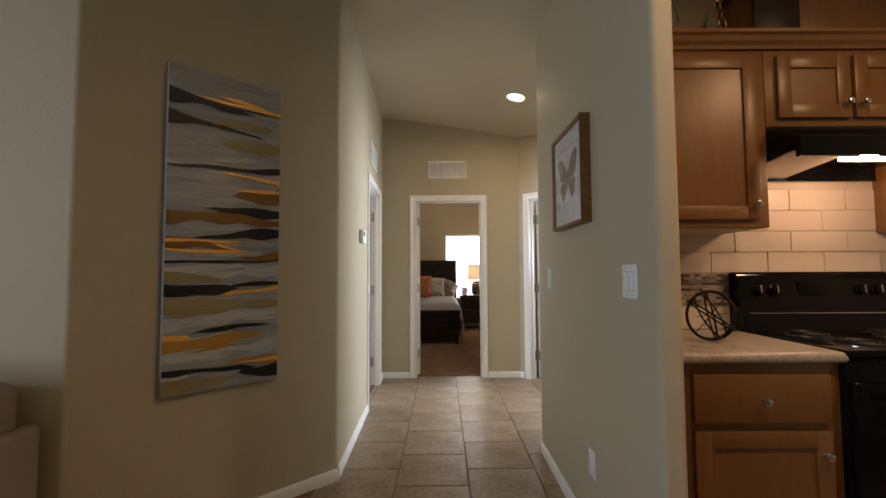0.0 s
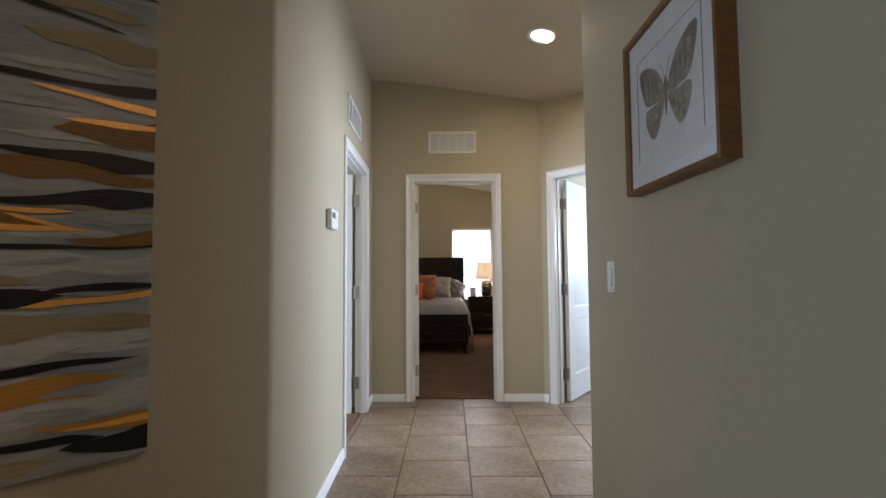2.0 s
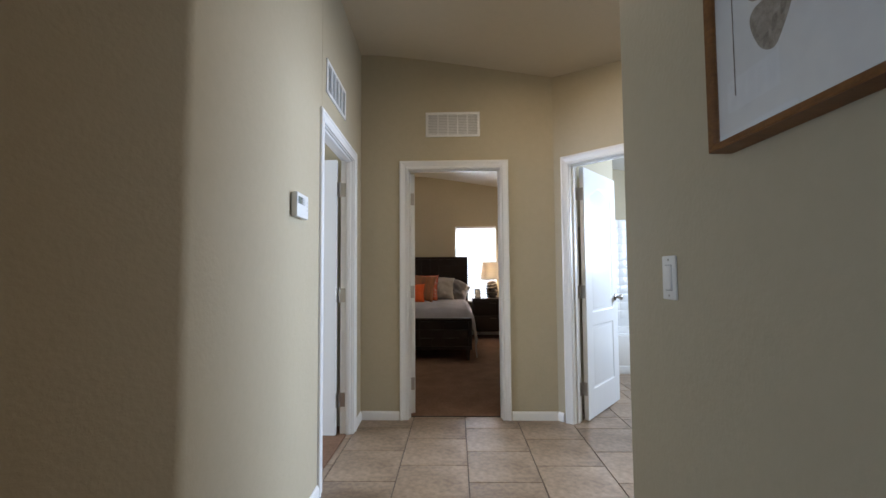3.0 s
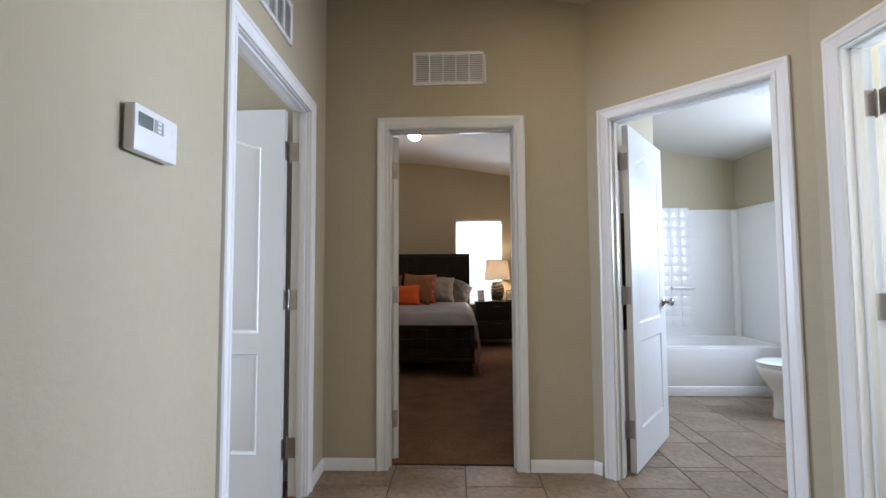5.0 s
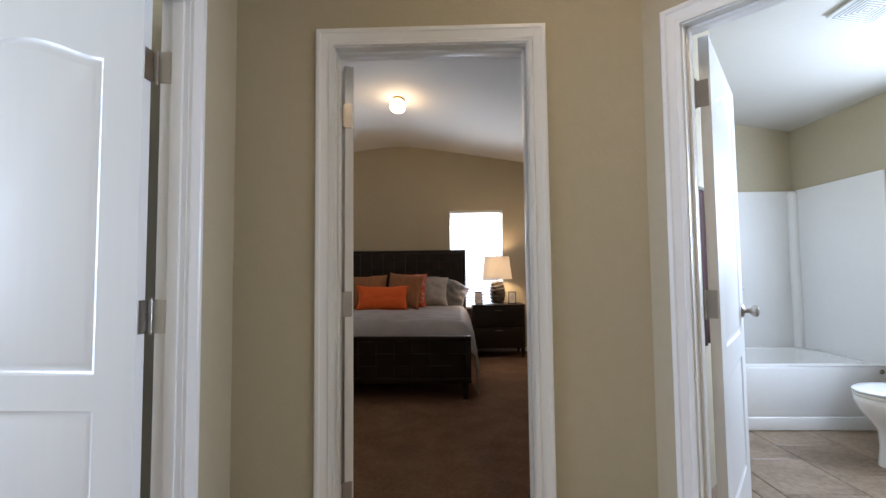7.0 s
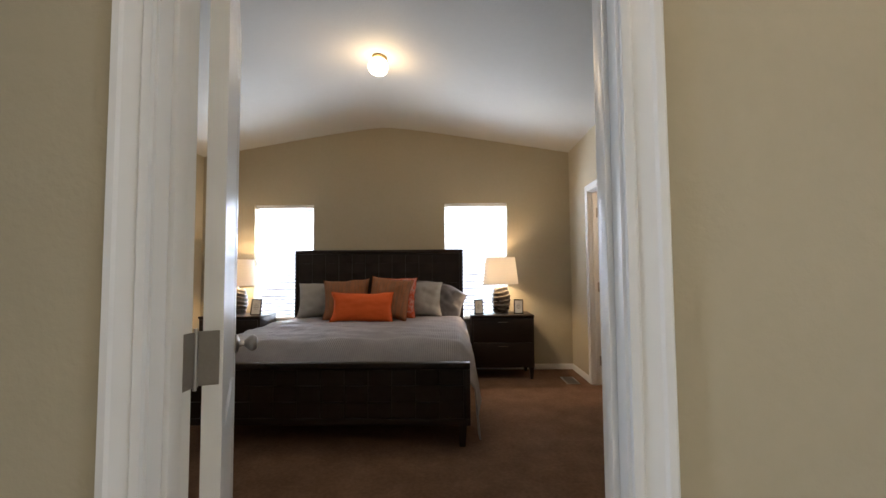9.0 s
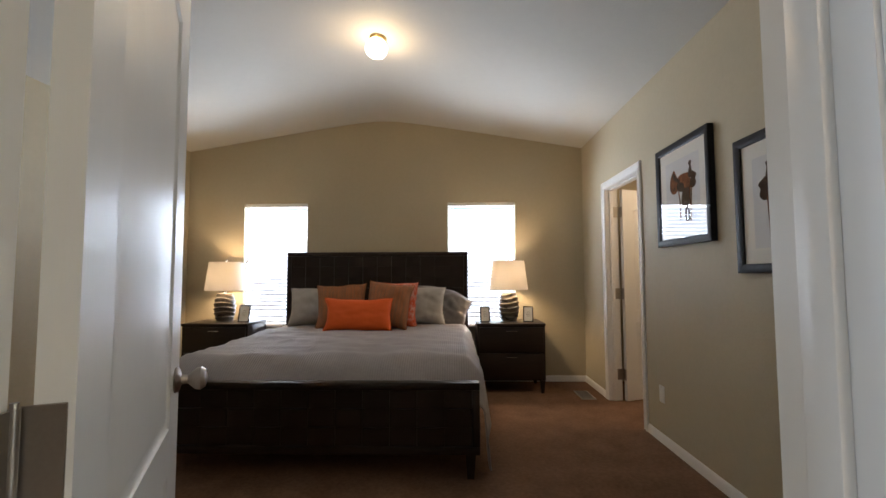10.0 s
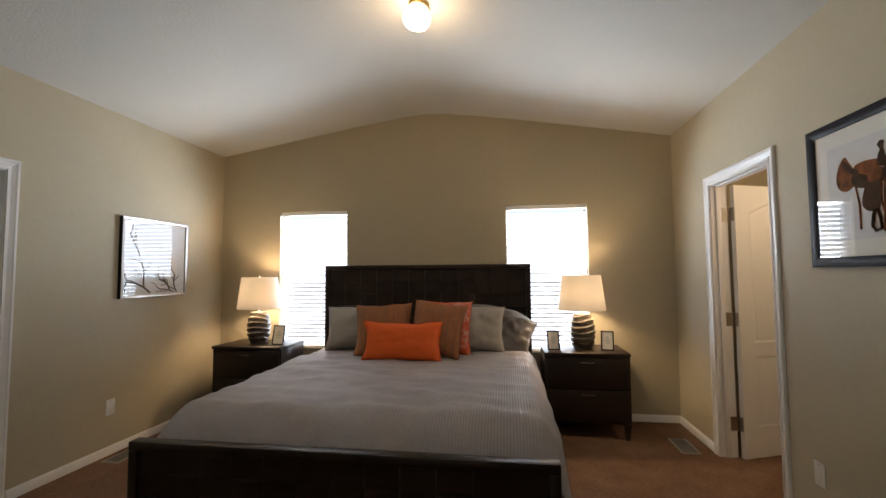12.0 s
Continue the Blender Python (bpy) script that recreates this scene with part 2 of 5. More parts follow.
def ribbed(m, scale, strength):
    """Adds woven ribs that run down the length of the bed."""
    n, link = m.node_tree.nodes, m.node_tree.links.new
    tc, w, bp = n.new("ShaderNodeTexCoord"), n.new("ShaderNodeTexWave"), n.new("ShaderNodeBump")
    w.bands_direction = "X"
    w.inputs["Scale"].default_value, w.inputs["Distortion"].default_value = scale, 0.6
    bp.inputs["Strength"].default_value, bp.inputs["Distance"].default_value = strength, 0.003
    link(tc.outputs["Object"], w.inputs["Vector"])
    link(w.outputs[0], bp.inputs["Height"])
    link(bp.outputs[0], n["Principled BSDF"].inputs["Normal"])


ribbed(SPREAD, 21, 0.5)
FABRIC, SLAT, GLASS = shade_fabric(), slat_vinyl(), glass("clear_glass")

PALE_GROUT = material("pale_grout", (0.50, 0.43, 0.36), 0.9, second=(0.38, 0.33, 0.28), scale=20)
for dull, level in ((STOVE, 0.16), (ESPRESSO, 0.36), (BLACKFRAME, 0.12), (CARPET, 0.1), (PAINT, 0.35), (C_DARK, 0.22), (C_BROWN, 0.25), (C_AMBER, 0.25), (C_OLIVE, 0.25), (C_GREY, 0.3), (C_PALE, 0.3), (TAN_LEATHER, 0.1), (DARK_LEATHER, 0.1)):
    dull.node_tree.nodes["Principled BSDF"].inputs["Specular IOR Level"].default_value = level

# ---- builders ----


def box(bm, a, b, bevel=0.0, seg=2):
    """A box between two corners, its edges rounded."""
    a, b = Vector(a), Vector(b)
    lo, hi = Vector(map(min, a, b)), Vector(map(max, a, b))
    size = hi - lo
    m = Matrix.Translation((lo + hi) / 2) @ Matrix.Diagonal((*size, 1))
    made = bmesh.ops.create_cube(bm, size=1, matrix=m)["verts"]
    if bevel:
        edges = {e for v in made for e in v.link_edges}
        bmesh.ops.bevel(bm, geom=list(edges), offset=min(bevel, min(size) * 0.45), segments=seg, affect="EDGES", profile=0.5)
    return bm


def cone(bm, at, r0, r1, depth, axis="z", seg=24):
    turn = {"z": pose(0, 0, 0), "x": pose(0, 0, 0, 0, 90), "y": pose(0, 0, 0, -90)}[axis]
    bmesh.ops.create_cone(bm, cap_ends=True, segments=seg, radius1=r0, radius2=r1, depth=depth, matrix=Matrix.Translation(at) @ turn)
    return bm


def lathe(bm, profile, seg=32, wobble=None, at=(0, 0, 0), cap=True):
    """Turns (radius, height) pairs round the z axis."""
    rings = []
    for k, (r, z) in enumerate(profile):
        ring = []
        for i in range(seg):
            a = 2 * math.pi * i / seg
            rr, zz = (wobble(r, z, a) if wobble else (r, z))
            ring.append(bm.verts.new((at[0] + rr * math.cos(a), at[1] + rr * math.sin(a), at[2] + zz)))
        rings.append(ring)
    for p, q in zip(rings, rings[1:]):
        for i in range(seg):
            bm.faces.new((p[i], p[(i + 1) % seg], q[(i + 1) % seg], q[i]))
    if cap:
        bm.faces.new(rings[0][::-1])
        bm.faces.new(rings[-1])
    return bm


def tube(bm, pts, r, seg=8, closed=False):
    """A round bar along a line of points."""
    pts = [Vector(p) for p in pts]
    rings, count = [], len(pts)
    for i, p in enumerate(pts):
        d = (pts[(i + 1) % count] - pts[i - 1]) if closed else (pts[min(i + 1, count - 1)] - pts[max(i - 1, 0)])
        d.normalize()
        u = d.cross(Vector((0.13, 0.21, 0.97))).normalized()
        w = d.cross(u)
        rings.append([bm.verts.new(p + r * (math.cos(2 * math.pi * k / seg) * u + math.sin(2 * math.pi * k / seg) * w)) for k in range(seg)])
    pairs = list(zip(rings, rings[1:])) + ([(rings[-1], rings[0])] if closed else [])
    for a, b in pairs:
        for k in range(seg):
            bm.faces.new((a[k], a[(k + 1) % seg], b[(k + 1) % seg], b[k]))
    if not closed:
        bm.faces.new(rings[0][::-1])
        bm.faces.new(rings[-1])
    return bm


def plate(bm, outline, depth, m=None):
    """A flat piece: an outline in (u, v), pushed out by depth along w."""
    m = m or Matrix()
    lo = [bm.verts.new(m @ Vector((u, v, 0))) for u, v in outline]
    hi = [bm.verts.new(m @ Vector((u, v, depth))) for u, v in outline]
    bm.faces.new(hi)
    bm.faces.new(lo[::-1])
    for i in range(len(lo)):
        j = (i + 1) % len(lo)
        bm.faces.new((lo[i], lo[j], hi[j], hi[i]))
    return bm


def finish(name, bm, mat, smooth=35):
    bmesh.ops.recalc_face_normals(bm, faces=bm.faces)
    me = bpy.data.meshes.new(name)
    bm.to_mesh(me)
    bm.free()
    me.materials.append(mat)
    if smooth:
        me.polygons.foreach_set("use_smooth", [True] * len(me.polygons))
        me.set_sharp_from_angle(angle=radians(smooth))
    return me


def part(name, bm, mat, parent, label="", smooth=35, m=None):
    ob = new(name, finish(name, bm, mat, smooth))
    ob.parent = parent
    if m is not None:
        ob.matrix_basis = m
    return tagged(ob, label)


def piece(name, me, parent, m):
    ob = new(name, me)
    ob.parent, ob.matrix_basis = parent, m
    return ob


def thing(name, m, label, category, group="", kind=""):
    ob = new(name)
    ob.matrix_basis = m
    ob.empty_display_size = 0.1
    return tagged(ob, label, category, group, kind)


def structure(name, bm, mat, label, category, smooth=35):
    return tagged(new(name, finish(name, bm, mat, smooth)), label, category, "", "structure")


def B():
    return bmesh.new()


# ---- the house: rooms under one gable ----
RIDGE_X, RIDGE_Z, SLOPE = -0.59, 3.03, 0.167


def roof(x):
    return RIDGE_Z - SLOPE * math.sqrt((x - RIDGE_X) ** 2 + 0.07)


def wall_mesh(bm, p0, p1, thick, openings=(), lift=0.06):
    """A wall from p0 to p1; thick goes to its left side; openings are (s0, s1, z0, z1)."""
    p0, p1 = Vector((*p0, 0)), Vector((*p1, 0))
    d = (p1 - p0).normalized()
    nrm = Vector((-d.y, d.x, 0))
    length = (p1 - p0).length
    cuts = {0.0, length}
    for s0, s1, _, _ in openings:
        cuts |= {s0, s1}
    for q in (p0, p0 + nrm * thick):
        if abs(d.x) > 1e-6:
            s = (RIDGE_X - q.x) / d.x
            if 0.01 < s < length - 0.01:
                cuts.add(s)
    cuts = sorted(cuts)

    def slab(s0, s1, z0, z1):
        lo, hi = [], []
        for s, t in ((s0, 0), (s1, 0), (s1, thick), (s0, thick)):
            q = p0 + d * s + nrm * t
            lo.append(bm.verts.new((q.x, q.y, z0)))
            hi.append(bm.verts.new((q.x, q.y, roof(q.x) + lift if z1 is None else z1)))
        bm.faces.new(lo[::-1])
        bm.faces.new(hi)
        for i in range(4):
            j = (i + 1) % 4
            bm.faces.new((lo[i], lo[j], hi[j], hi[i]))

    for s0, s1 in zip(cuts, cuts[1:]):
        mid = (s0 + s1) / 2
        hole = [o for o in openings if o[0] < mid < o[1]]
        if not hole:
            slab(s0, s1, -0.05, None)
        else:
            _, _, z0, z1 = hole[0]
            if z0 > 0.02:
                slab(s0, s1, -0.05, z0)
            slab(s0, s1, z1, None)
    bmesh.ops.remove_doubles(bm, verts=bm.verts, dist=0.0005)
    return bm


def wall(name, p0, p1, thick, openings=(), label="tan painted drywall wall with orange peel texture"):
    return structure(name, wall_mesh(B(), p0, p1, thick, openings), PAINT, label, "wall", 0)


def rounded_wall(name, outline, corners, label="tan painted drywall wall with bullnose corner"):
    """A wall of any plan; the corners named are rounded: {index: radius}."""
    pts = []
    count = len(outline)
    for i, p in enumerate(outline):
        p = Vector(p)
        if i not in corners:
            pts.append(p)
            continue
        a, b, r = Vector(outline[i - 1]), Vector(outline[(i + 1) % count]), corners[i]
        da, db = (a - p).normalized(), (b - p).normalized()
        half = da.angle(db) / 2
        cut = r / math.tan(half)
        c = p + (da + db).normalized() * (r / math.sin(half))
        s, e = p + da * cut - c, p + db * cut - c
        for k in range(9):
            pts.append(c + s.lerp(e, k / 8).normalized() * r)
    bm = B()
    lo = [bm.verts.new((p.x, p.y, -0.05)) for p in pts]
    hi = [bm.verts.new((p.x, p.y, roof(p.x) + 0.06)) for p in pts]
    bm.faces.new(lo[::-1])
    bm.faces.new(hi)
    for i in range(len(pts)):
        j = (i + 1) % len(pts)
        bm.faces.new((lo[i], lo[j], hi[j], hi[i]))
    return structure(name, bm, PAINT, label, "wall", 40)


HX, RX, BY = -0.575, 0.75, 5.09      # hall sides, bedroom front wall
EAST, BEDX0, BEDX1, BEDY1 = 3.30, -2.86, 1.70, 9.74
DOOR_H = 2.025
LEAN = math.degrees(math.atan(0.0310))      # the left hall wall runs a little out of square


def hall_x(y):
    return -0.528 - 0.0310 * (y - 2.63)


# hall and angled painting wall, one run with a rounded corner
rounded_wall("wall_hall_left", [(hall_x(2.68), 2.68), (hall_x(3.925), 3.925), (hall_x(3.925) - 0.11, 3.925), (hall_x(2.74) - 0.11, 2.74), (-1.44, 1.92), (-4.40, 1.92), (-4.40, 1.815), (-1.39, 1.815)], {0: 0.045, 7: 0.03})
wall("wall_hall_left_end", (hall_x(3.925) - 0.09, 3.925), (hall_x(BY) - 0.09, BY), -0.09, [(0.015, 0.868, 0, DOOR_H)])
# Unseen wall, added to keep light out of the gap behind door_3's leaf.
wall("wall_hinge_gap_shade", (-4.40, 4.93), (hall_x(4.93) - 0.09, 4.93), 0.10)
rounded_wall("wall_hall_right", [(RX, 1.43), (RX + 0.08, 1.43), (RX + 0.08, 2.29), (RX + 0.10, 2.98), (RX + 0.10, 3.08), (RX, 3.08)], {0: 0.022, 1: 0.022, 5: 0.022})
wall("wall_hall_recess", (RX + 0.10, 3.08), (1.70, 3.08), -0.10)
wall("wall_bedroom_front", (BEDX0, BY), (0.97, BY), 0.11, [(-0.23 - BEDX0, 0.545 - BEDX0, 0, DOOR_H)])
# the bathroom door stands in a wall at 45 degrees
DIAG0, DIAG1 = Vector((0.97, 5.09)), Vector((1.70, 4.36))
wall("wall_bath_angled", DIAG0, DIAG1, 0.11, [(0.125, 0.905, 0, DOOR_H)])
wall("wall_utility_door", (1.70, 4.36), (1.70, 3.08), 0.11, [(0.125, 0.885, 0, DOOR_H)])
wall("wall_bath_south", (1.70, 4.36), (EAST, 4.36), 0.11)
wall("wall_utility_south", (1.70, 3.08), (EAST, 3.08), -0.10)
wall("wall_east", (EAST, -4.0), (EAST, 7.55), -0.14, [(7.25, 8.35, 0.95, 2.1), (9.35, 10.15, 1.2, 2.1)])
wall("wall_bath_north", (1.81, 7.44), (EAST, 7.44), 0.11)
wall("wall_bedroom_chamfer", (0.80, 5.20), (1.70, 6.10), -0.11)
wall("wall_bedroom_right", (BEDX1, 6.10), (BEDX1, 9.88), -0.11, [(2.135, 2.915, 0, DOOR_H)])
wall("wall_bedroom_back", (BEDX0 - 0.11, BEDY1), (3.0, BEDY1), 0.14, [(-2.20 + 2.97, -1.46 + 2.97, 0.63, 2.03), (0.16 + 2.97, 0.93 + 2.97, 0.63, 2.03)])
wall("wall_bedroom_left", (BEDX0, BY), (BEDX0, BEDY1), 0.11, [(1.80, 2.60, 0, DOOR_H)])
wall("wall_closet_end", (BEDX1 + 0.11, 7.55), (3.0, 7.55), 0.11)
wall("wall_closet_side", (3.0, 7.55), (3.0, 9.88), -0.11)
wall("wall_left_closet", (BEDX0 - 0.80, 6.6), (BEDX0 - 0.80, 8.0), 0.11)
wall("wall_left_closet_end", (BEDX0 - 0.80, 6.6), (BEDX0 - 0.11, 6.6), -0.11)
wall("wall_left_closet_far", (BEDX0 - 0.80, 8.0), (BEDX0 - 0.11, 8.0), 0.11)
wall("wall_spare_room_far", (-4.4, BY), (BEDX0, BY), 0.11)
wall("wall_west", (-4.40, -4.0), (-4.40, 5.20), 0.14, [(1.7, 3.9, 0.75, 2.15), (7.4, 8.4, 0.8, 2.1)])
wall("wall_south", (-4.54, -4.0), (EAST + 0.14, -4.0), -0.14)
wall("wall_kitchen_back", (RX + 0.08, 2.29), (EAST, 2.29), 0.10)


def slab(name, x0, x1, y0, y1, mat, label):
    """A piece of the ceiling under the gable."""
    bm = B()
    xs = [x0] + [RIDGE_X + k * 0.09 for k in range(-12, 13) if x0 < RIDGE_X + k * 0.09 < x1] + [x1]
    rows = []
    for y in (y0, y1):
        rows.append(([bm.verts.new((x, y, roof(x))) for x in xs], [bm.verts.new((x, y, roof(x) + 0.12)) for x in xs]))
    (l0, u0), (l1, u1) = rows
    for i in range(len(xs) - 1):
        bm.faces.new((l0[i], l0[i + 1], l1[i + 1], l1[i]))
        bm.faces.new((u0[i], u1[i], u1[i + 1], u0[i + 1]))
        bm.faces.new((l0[i], u0[i], u0[i + 1], l0[i + 1]))
        bm.faces.new((l1[i], l1[i + 1], u1[i + 1], u1[i]))
    bm.faces.new((l0[0], l1[0], u1[0], u0[0]))
    bm.faces.new((l0[-1], u0[-1], u1[-1], l1[-1]))
    return structure(name, bm, mat, label, "ceiling", 30)


slab("ceiling_front", -4.54, EAST + 0.14, -4.14, BY + 0.055, HALLCEIL, "cream textured sloping ceiling of hall and living room")
slab("ceiling_back", -4.54, EAST + 0.14, BY + 0.055, BEDY1 + 0.14, CEIL, "cream textured gabled bedroom ceiling")

structure("floor", box(B(), (-4.54, -4.14, -0.20), (EAST + 0.14, BEDY1 + 0.14, -0.008)), GROUT, "dark grout bed under floor tiles", "floor", 0)
structure("floor_bedroom", plate(B(), [(BEDX0 - 0.8, BY + 0.075), (0.80, BY + 0.075), (1.69, 6.055), (1.70, 6.10), (1.70, BEDY1 + 0.02), (BEDX0 - 0.8, BEDY1 + 0.02)], 0.0115, pose(0, 0, -0.0075)), CARPET, "brown cut pile carpet in the bedroom", "carpet", 0)
structure("floor_closet", box(B(), (BEDX1 + 0.001, 7.55, -0.0075), (3.0, BEDY1 + 0.02, 0.004)), CARPET, "brown cut pile carpet", "carpet", 0)
structure("floor_spare_room", box(B(), (-4.4, 2.0, -0.0075), (HX - 0.06, BY, 0.004)), CARPET, "brown cut pile carpet", "carpet", 0)
bm = B()
plate(bm, [(-4.4, -4.0), (-0.62, -4.0), (-0.62, 2.59), (-1.40, 1.81), (-4.4, 1.81)], 0.011, pose(0, 0, -0.0075))
structure("floor_living_room", bm, CARPET, "brown cut pile carpet in the living room", "carpet", 0)
structure("ground", box(B(), (-600, -600, -0.9), (600, 600, -0.2)), material("dry_ground", (0.24, 0.20, 0.15), 0.95, second=(0.17, 0.15, 0.10), scale=0.4), "dry bare ground outside", "ground", 0)

# ---- trim ----


def baseboard(p0, p1, height=0.068, thick=0.013):
    """White baseboard from p0 to p1; the wall lies on its left."""
    p0, p1 = Vector((*p0, 0)), Vector((*p1, 0))
    d = (p1 - p0).normalized()
    out = Vector((d.y, -d.x, 0))
    bm = B()
    prof = ((0.0, 0.0), (thick, 0.0), (thick, height * 0.72), (thick * 0.72, height * 0.86), (thick * 0.35, height), (0.0, height))
    a = [bm.verts.new(p0 + out * t + Vector((0, 0, z))) for t, z in prof]
    b = [bm.verts.new(p1 + out * t + Vector((0, 0, z))) for t, z in prof]
    for i in range(len(prof)):
        j = (i + 1) % len(prof)
        bm.faces.new((a[i], a[j], b[j], b[i]))
    bm.faces.new(a)
    bm.faces.new(b[::-1])
    return structure("baseboard", bm, WHITE, "white painted baseboard along the wall", "baseboard", 30)


baseboard((hall_x(2.695), 2.695), (hall_x(3.88), 3.88))
baseboard((-1.385, 1.82), (hall_x(2.68) + 0.006, 2.674))
baseboard((-4.4, 1.815), (-1.40, 1.815))
baseboard((hall_x(4.845), 4.845), (hall_x(BY), BY))
baseboard((hall_x(BY) + 0.012, BY), (-0.290, BY))
baseboard((0.606, BY), (0.965, BY))
baseboard((0.973, 5.087), (1.008, 5.052))
baseboard((RX, 3.07), (RX, 1.45))
baseboard((BEDX1, 9.728), (BEDX1, 9.08))
baseboard((BEDX1, 8.17), (BEDX1, 6.2))
baseboard((BEDX0, BEDY1), (BEDX1 - 0.0, BEDY1))
baseboard((BEDX0, 7.755), (BEDX0, 9.728))
baseboard((BEDX0, BY + 0.11), (BEDX0, 6.84))

CASING = ((0.0, 0.0), (0.0, 0.010), (0.013, 0.012), (0.018, 0.007), (0.044, 0.014), (0.049, 0.018), (0.061, 0.018), (0.066, 0.012), (0.066, 0.0))


def casing_mesh(width, height, side):
    """Moulded casing round an opening of the jambs, mitred at the corners; side +1 or -1 says which way it stands proud."""
    bm = B()
    rows = []
    for w, dep in CASING:
        q = 0.005 + w
        rows.append([bm.verts.new((s, side * dep, z)) for s, z in ((-q, 0.0), (-q, height + q), (width + q, height + q), (width + q, 0.0))])
    for a, b in zip(rows, rows[1:]):
        for i in range(3):
            bm.faces.new((a[i], a[i + 1], b[i + 1], b[i]))
    for i in (0, 3):
        bm.faces.new([r[i] for r in rows])
    for i in range(3):
        bm.faces.new((rows[0][i], rows[0][i + 1], rows[-1][i + 1], rows[-1][i]))
    return bm


def inset(pts, dist):
    """The outline moved inwards (outline counter-clockwise)."""
    out = []
    n = len(pts)
    for i in range(n):
        p, a, b = Vector(pts[i]), Vector(pts[i - 1]), Vector(pts[(i + 1) % n])
        e0, e1 = (p - a).normalized(), (b - p).normalized()
        n0, n1 = Vector((-e0.y, e0.x)), Vector((-e1.y, e1.x))
        k = (n0 + n1).normalized()
        out.append(p + k * dist / max(k.dot(n0), 0.3))
    return out


def leaf_mesh(w, h, thick=0.035):
    """A moulded two-panel door: arched upper panel over a square one, both faces."""
    stile = 0.126
    low = [(stile, 0.22), (w - stile, 0.22), (w - stile, 0.725), (stile, 0.725)]
    arch = [(stile, 0.83), (w - stile, 0.83), (w - stile, h - 0.20)]
    for k in range(1, 12):
        f = k / 12
        arch.append((w - stile - f * (w - 2 * stile), h - 0.20 + 0.075 * (0.5 - 0.5 * math.cos(2 * math.pi * f)) ** 0.8))
    arch.append((stile, h - 0.20))
    outer = [(0, 0), (w, 0), (w, h), (0, h)]
    bm = B()
    rims = []
    for face, sgn in ((0.0, -1), (thick, 1)):
        edges = []
        for loop in (outer, low, arch):
            vs = [bm.verts.new((u, face, v)) for u, v in loop]
            edges += [bm.edges.new((vs[i], vs[(i + 1) % len(vs)])) for i in range(len(vs))]
            if loop is outer:
                rims.append(vs)
                continue
            prev = vs
            for dist, dep in ((0.007, 0.006), (0.016, 0.0075), (0.030, 0.0035), (0.040, 0.002)):
                ring = [bm.verts.new((p[0], face - sgn * dep, p[1])) for p in inset(loop, dist)]
                for i in range(len(ring)):
                    j = (i + 1) % len(ring)
                    bm.faces.new((prev[i], prev[j], ring[j], ring[i]))
                prev = ring
            bm.faces.new(prev)
        bmesh.ops.triangle_fill(bm, edges=edges, use_beauty=True)
    a, b = rims
    for i in range(4):
        j = (i + 1) % 4
        bm.faces.new((a[i], a[j], b[j], b[i]))
    return bm


def knob(parent, u, z, side, thick=0.035):
    """A satin knob on one face of a leaf: rose, neck and ball."""
    bm = B()
    prof = [(0.0, 0.0), (0.030, 0.0), (0.032, 0.004), (0.026, 0.010), (0.012, 0.014), (0.010, 0.028), (0.018, 0.036), (0.026, 0.046), (0.0275, 0.056), (0.022, 0.066), (0.010, 0.070), (0.0, 0.0705)]
    lathe(bm, [(max(r, 0.0004), t) for r, t in prof], 24)
    face = thick if side > 0 else 0.0
    return part("knob", bm, NICKEL, parent, "satin nickel round door knob", m=pose(u, face, z, -90 if side > 0 else 90))


